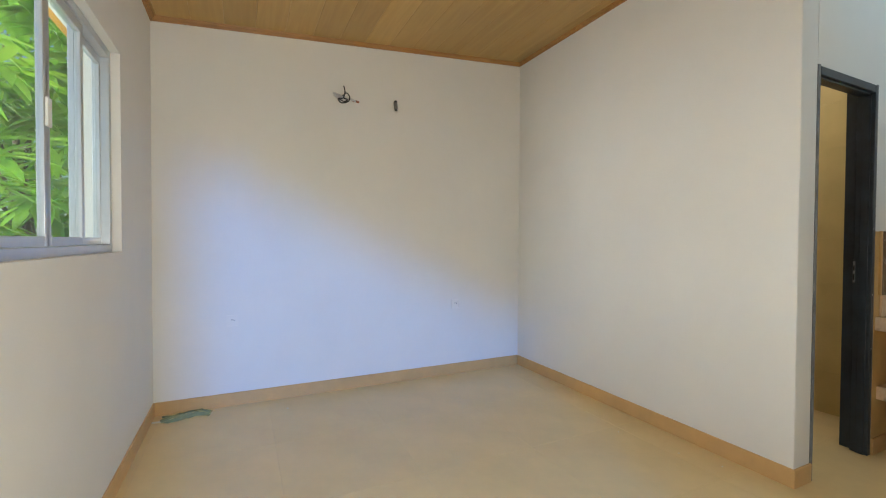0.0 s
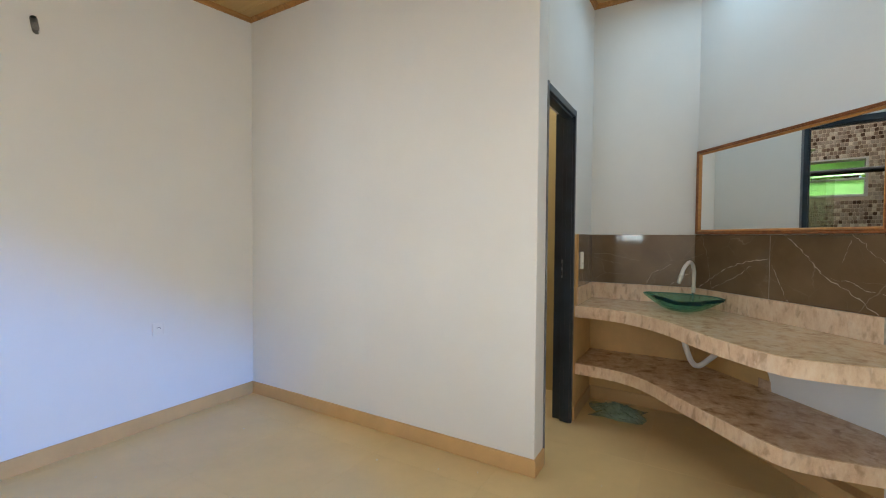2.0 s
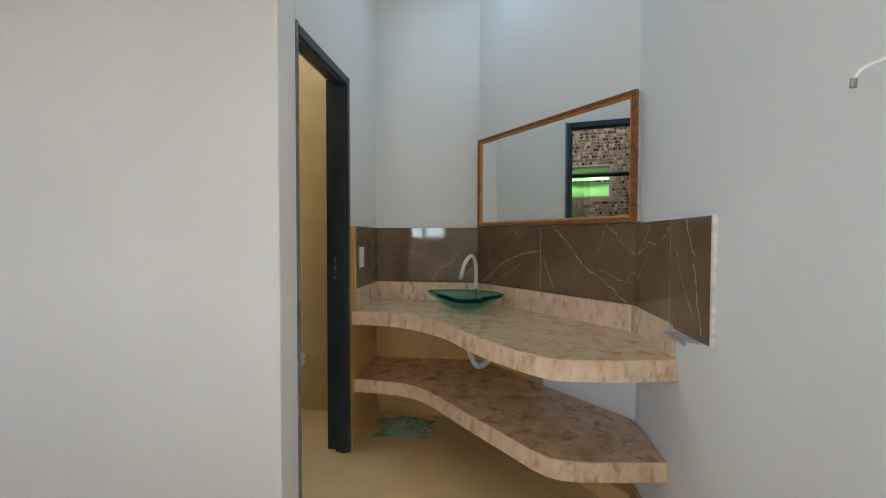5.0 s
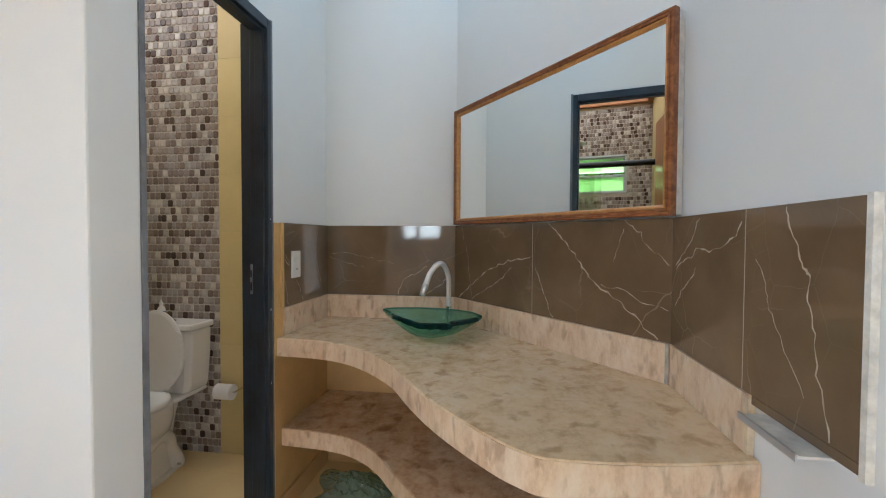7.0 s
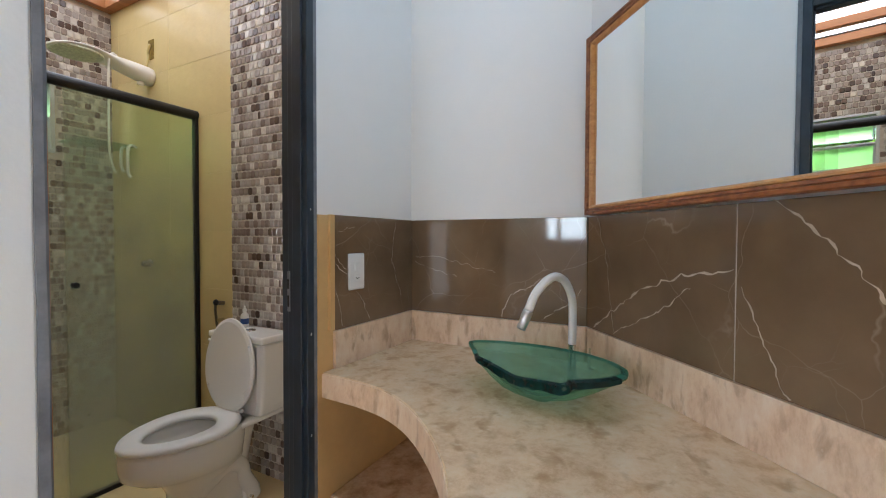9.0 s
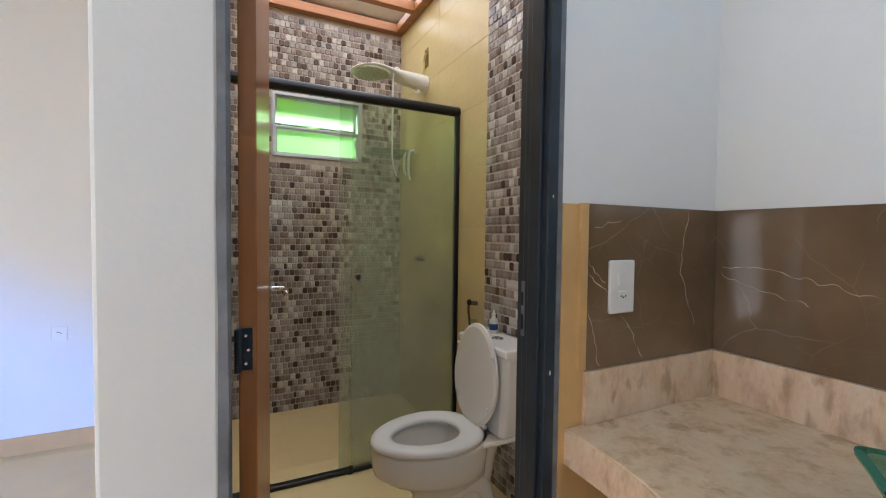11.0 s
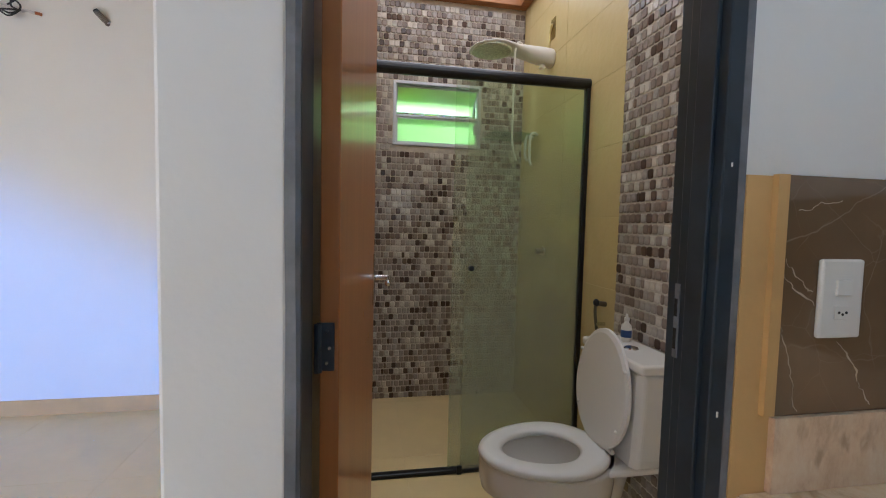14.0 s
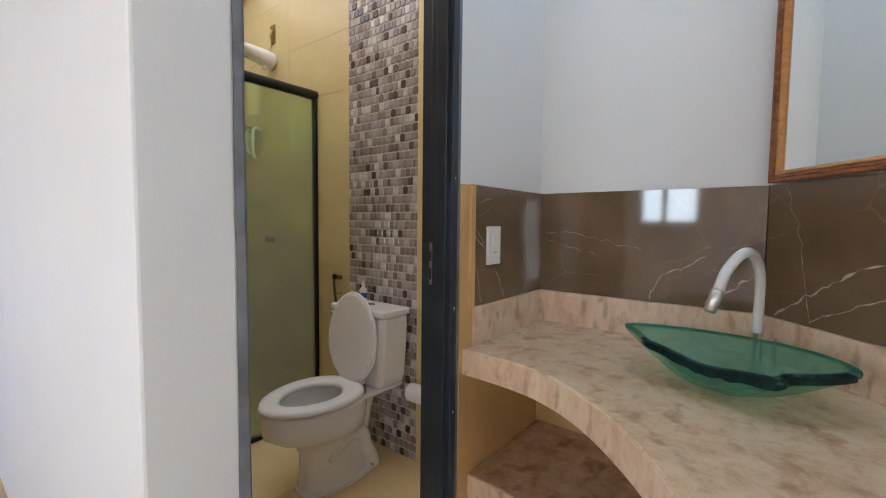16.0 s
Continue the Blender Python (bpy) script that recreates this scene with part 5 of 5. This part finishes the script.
def leaf_faces(verts, faces, base, along, up, length, width):
    side = along.cross(up).normalized()
    up = side.cross(along)
    rows = []
    for k, w in ((0, 0.06), (0.2, 0.7), (0.45, 1.0), (0.7, 0.75), (0.9, 0.28), (1.0, 0.03)):
        c = base + along * (length * k) - up * (length * 0.18 * k * k)
        i = len(verts)
        verts.extend((c + side * (width * w) + up * (width * 0.25 * w), c, c - side * (width * w) + up * (width * 0.25 * w)))
        rows.append(i)
    for a, b in zip(rows, rows[1:]):
        faces.append((a, a + 1, b + 1, b))
        faces.append((a + 1, a + 2, b + 2, b + 1))


def tree(name, label, foot, height, centre, spread, clumps, seed, size):
    rnd = random.Random(seed)
    root = thing(name, label, "tree", foot)
    f = Vector(foot)
    top = Vector((0, 0, height))
    bm = bmesh.new()
    tube(bm, smooth_path([(0, 0, -0.05), (0.05, 0.04, height * 0.35), (-0.03, 0.05, height * 0.7), tuple(top)], 5), [0.13 - 0.006 * i for i in range(16)], 10)
    part("trunk", bm, BARK, root)
    verts, faces = [], []
    bm = bmesh.new()
    for c in range(clumps):
        while True:
            q = Vector([rnd.uniform(-1, 1) for _ in range(3)])
            if q.length < 1:
                break
        tip = Vector(centre) - f + Vector((q.x * spread[0], q.y * spread[1], q.z * spread[2]))
        if c % 5 == 0:
            start = Vector((0, 0, rnd.uniform(height * 0.4, height)))
            tube(bm, smooth_path([start, (start + tip) * 0.5 + Vector((0, 0, 0.1)), tip], 4), [0.03, 0.026, 0.022, 0.018, 0.015, 0.012, 0.01, 0.008, 0.006], 6)
        for k in range(rnd.randint(8, 12)):
            a = rnd.uniform(0, 2 * math.pi)
            d = Vector((math.cos(a), math.sin(a), rnd.uniform(-0.75, 0.35))).normalized()
            if (f + tip + d * size * 1.25).x > -0.93 and name == "mango_tree":
                continue
            leaf_faces(verts, faces, tip + d * 0.02, d, Vector((0, 0, 1)), size * rnd.uniform(0.7, 1.25), size * 0.13 * rnd.uniform(0.8, 1.2))
    part("limbs", bm, BARK, root)
    me = bpy.data.meshes.new("crown")
    me.from_pydata([tuple(v) for v in verts], [], faces)
    me.materials.append(LEAF)
    for q in me.polygons:
        q.use_smooth = True
    cr = new("crown", me)
    cr.parent = root
    tagged(cr, kind="stuff")


tree("mango_tree", "leafy green mango tree close outside the bedroom window", (-1.9, 5.7, -0.25), 2.6, (-1.6, 4.75, 1.75), (0.5, 0.95, 1.35), 130, 5, 0.3)
tree("mango_tree", "dense dark green mango tree in the garden", (-3.4, 8.0, -0.25), 3.2, (-2.9, 7.6, 2.2), (1.6, 2.0, 2.3), 320, 6, 0.3)
tree("garden_tree", "leafy green tree behind the bathroom window", (3.0, 7.6, -0.25), 3.0, (3.1, 7.0, 2.3), (2.6, 1.0, 1.7), 420, 9, 0.3)
pil = thing("porch_pillar", "sunlit white porch pillar", "pillar", (-1.02, 4.5, -0.25))
part("shaft", boxes((-0.16, 0.12, -0.1, 0.16, 0, 2.8)), WALL, pil, bevel=0.01)
ORANGE = material("orange_paint", (0.75, 0.36, 0.06), 0.7, vary=0.1, scale=4)
structure("eave_beam", boxes((1.6, 4.6, 4.72, 4.86, 2.34, 2.5)), ORANGE, "orange painted beam under the back eave", "beam")
structure("eave_beam", boxes((-1.13, -1.06, 0.2, 7.0, 2.552, 2.72)), ORANGE, "orange painted beam under the eave", "beam")

# ---- floor tiles, bathroom tiles, mosaic ----
def shared_box(name, dx, dy, dz, b, mat):
    bm = boxes((0, dx, 0, dy, 0, dz))
    return mesh_of(bm, name, mat, bevel=b, segments=1)


def put(name, me, parent, m):
    ob = new(name, me)
    ob.parent = parent
    ob.matrix_basis = m
    return ob


floor = tagged(new("floor"), "cream polished porcelain floor tiles with thin joints", "floor", "", "structure")
P = 0.6925
fx, fy = 0.772 - 2 * P - 0.692, 1.236 - 2 * P
full = {}
for i in range(8):
    for j in range(8):
        x0, x1, y0, y1 = fx + i * P, fx + (i + 1) * P, fy + j * P, fy + (j + 1) * P
        x0, x1, y0, y1 = max(x0, XL), min(x1 - 0.001, XA), max(y0, 0.1), min(y1 - 0.001, YN)
        if x1 - x0 < 0.02 or y1 - y0 < 0.02:
            continue
        key = (round(x1 - x0, 3), round(y1 - y0, 3))
        if key not in full:
            full[key] = shared_box("floor_tile", key[0], key[1], 0.008, 0.0007, FLOOR)
        put("floor_tile", full[key], floor, Matrix.Translation((x0, y0, -0.008)))

wt = tagged(new("wall_bathroom_tiles"), "yellow glazed tiles on the bathroom wall", "wall tiles", "", "structure")
made = {}
for j in range(9):
    z0, z1 = max(-0.02 + 0.3215 * j, 0.0), min(-0.02 + 0.3215 * (j + 1) - 0.0014, 2.715)
    for y0, y1 in ((1.86, 2.343), (2.847, 3.415), (3.417, 3.985), (3.987, 4.078)):
        key = (round(y1 - y0, 3), round(z1 - z0, 3))
        if z1 - z0 < 0.02:
            continue
        if key not in made:
            made[key] = shared_box("wall_tile", 0.006, key[0], key[1], 0.0008, BATHTILE)
        put("wall_tile", made[key], wt, Matrix.Translation((XB, y0, z0)))


def mosaic_material(name, by_object):
    m = material(name, (0.25, 0.2, 0.17), 0.13)
    n, l, p = nodes_of(m)
    src = n.new("ShaderNodeObjectInfo").outputs["Random"] if by_object else n.new("ShaderNodeNewGeometry").outputs["Random Per Island"]
    r = n.new("ShaderNodeValToRGB")
    e = r.color_ramp.elements
    e[0].position, e[0].color = 0.0, (0.07, 0.045, 0.034, 1)
    e[1].position, e[1].color = 1.0, (0.62, 0.56, 0.49, 1)
    for pos, col in ((0.1, (0.09, 0.058, 0.044)), (0.16, (0.2, 0.146, 0.118)), (0.35, (0.28, 0.225, 0.19)), (0.6, (0.34, 0.29, 0.255)), (0.78, (0.4, 0.36, 0.325)), (0.88, (0.56, 0.51, 0.45))):
        e.new(pos).color = (*col, 1)
    l.new(src, r.inputs["Fac"])
    no, mx = n.new("ShaderNodeTexNoise"), n.new("ShaderNodeMix")
    no.inputs["Scale"].default_value, no.inputs["Detail"].default_value = 38, 3
    mx.data_type, mx.blend_type = "RGBA", "OVERLAY"
    mx.inputs["Factor"].default_value = 0.4
    l.new(n["Texture Coordinate"].outputs["Object"], no.inputs["Vector"]), l.new(r.outputs[0], mx.inputs["A"]), l.new(no.outputs["Fac"], mx.inputs["B"])
    l.new(mx.outputs["Result"], p.inputs["Base Color"])
    return m


MOS_OB, MOS_IS = mosaic_material("mosaic_piece", True), mosaic_material("mosaic_rest", False)
MOSGROUT = material("mosaic_grout", (0.52, 0.46, 0.385), 0.85, vary=0.15, scale=25)
RZ, RX = 0.0427, 0.0335


def tile_shape(w, h, d=0.0055, b=0.003, c=0.005):
    """A small cushion tile with cut corners."""
    def ring(i, z):
        k = min(c, w * 0.3)
        return [(i + k, i, z), (w - i - k, i, z), (w - i, i + k, z), (w - i, h - i - k, z), (w - i - k, h - i, z), (i + k, h - i, z), (i, h - i - k, z), (i, i + k, z)]
    v = ring(0, 0) + ring(0, d * 0.5) + ring(b, d)
    f = [tuple(range(16, 24))]
    for r in (0, 8):
        f += [(r + q, r + (q + 1) % 8, r + (q + 1) % 8 + 8, r + q + 8) for q in range(8)]
    return v, f


def mosaic(wall, length, height, m, hole, near, seed):
    """Rows of small tiles on a wall plane: u along, v up, w out of the wall."""
    rnd = random.Random(seed)
    verts, faces, shapes = [], [], {}
    rows = int(height / RZ)
    for j in range(rows):
        u = -(0.5 * (j % 2) + rnd.choice((0.0, 0.0, 0.12, 0.25))) * RX
        while u < length:
            w = RX
            if rnd.random() < 0.1:
                w = RX * 0.62
            u0, u1 = max(u, 0.0), min(u + w - 0.0022, length)
            v0 = j * RZ
            u += w
            if u1 - u0 < 0.006:
                continue
            if hole and u1 > hole[0] and u0 < hole[1] and v0 + RZ > hole[2] and v0 < hole[3]:
                continue
            wd = round(u1 - u0, 3)
            if near[0] < u0 and u1 < near[1] and near[2] < v0 < near[3]:
                if wd not in shapes:
                    v, f = tile_shape(wd, RZ - 0.0056)
                    me = bpy.data.meshes.new("mosaic_tile")
                    me.from_pydata(v, [], f)
                    me.materials.append(MOS_OB)
                    shapes[wd] = me
                put("mosaic_tile", shapes[wd], wall, m @ Matrix.Translation((u0, v0, rnd.uniform(0, 0.0006))))
            else:
                v, f = tile_shape(wd, RZ - 0.0056)
                k = len(verts)
                o = rnd.uniform(0, 0.0006)
                verts += [(a + u0, b + v0, c + o) for a, b, c in v]
                faces += [tuple(i + k for i in q) for q in f]
    me = bpy.data.meshes.new("mosaic_field")
    me.from_pydata(verts, [], faces)
    me.materials.append(MOS_IS)
    ob = put("mosaic_field", me, wall, m)
    tagged(ob, kind="stuff")
    bed = boxes((0, length, 0, height, -0.004, 0.0015)) if not hole else boxes((0, hole[0], 0, height, -0.004, 0.0015), (hole[1], length, 0, height, -0.004, 0.0015), (hole[0], hole[1], 0, hole[2], -0.004, 0.0015), (hole[0], hole[1], hole[3], height, -0.004, 0.0015))
    part("mosaic_bed", bed, MOSGROUT, wall).matrix_basis = m


mw = tagged(new("wall_mosaic_back"), "grey-brown glass mosaic on the shower's back wall", "wall tiles", "", "structure")
back_m = Matrix(((1, 0, 0, XPE + 0.006), (0, 0, -1, YN - 0.004), (0, 1, 0, 0), (0, 0, 0, 1)))
ox = XPE + 0.006
mosaic(mw, XB - ox, 2.715, back_m, (2.806 - ox, 3.415 - ox, 1.742, 2.175), (0.15, 0.75, 0.95, 1.68), 1)
ms = tagged(new("wall_mosaic_strip"), "upright strip of grey-brown glass mosaic behind the toilet", "wall tiles", "", "structure")
strip_m = Matrix(((0, 0, -1, XB + 0.002), (-1, 0, 0, 2.845), (0, 1, 0, 0), (0, 0, 0, 1)))
mosaic(ms, 0.5, 2.715, strip_m, None, (-0.01, 0.51, 0.75, 1.62), 2)
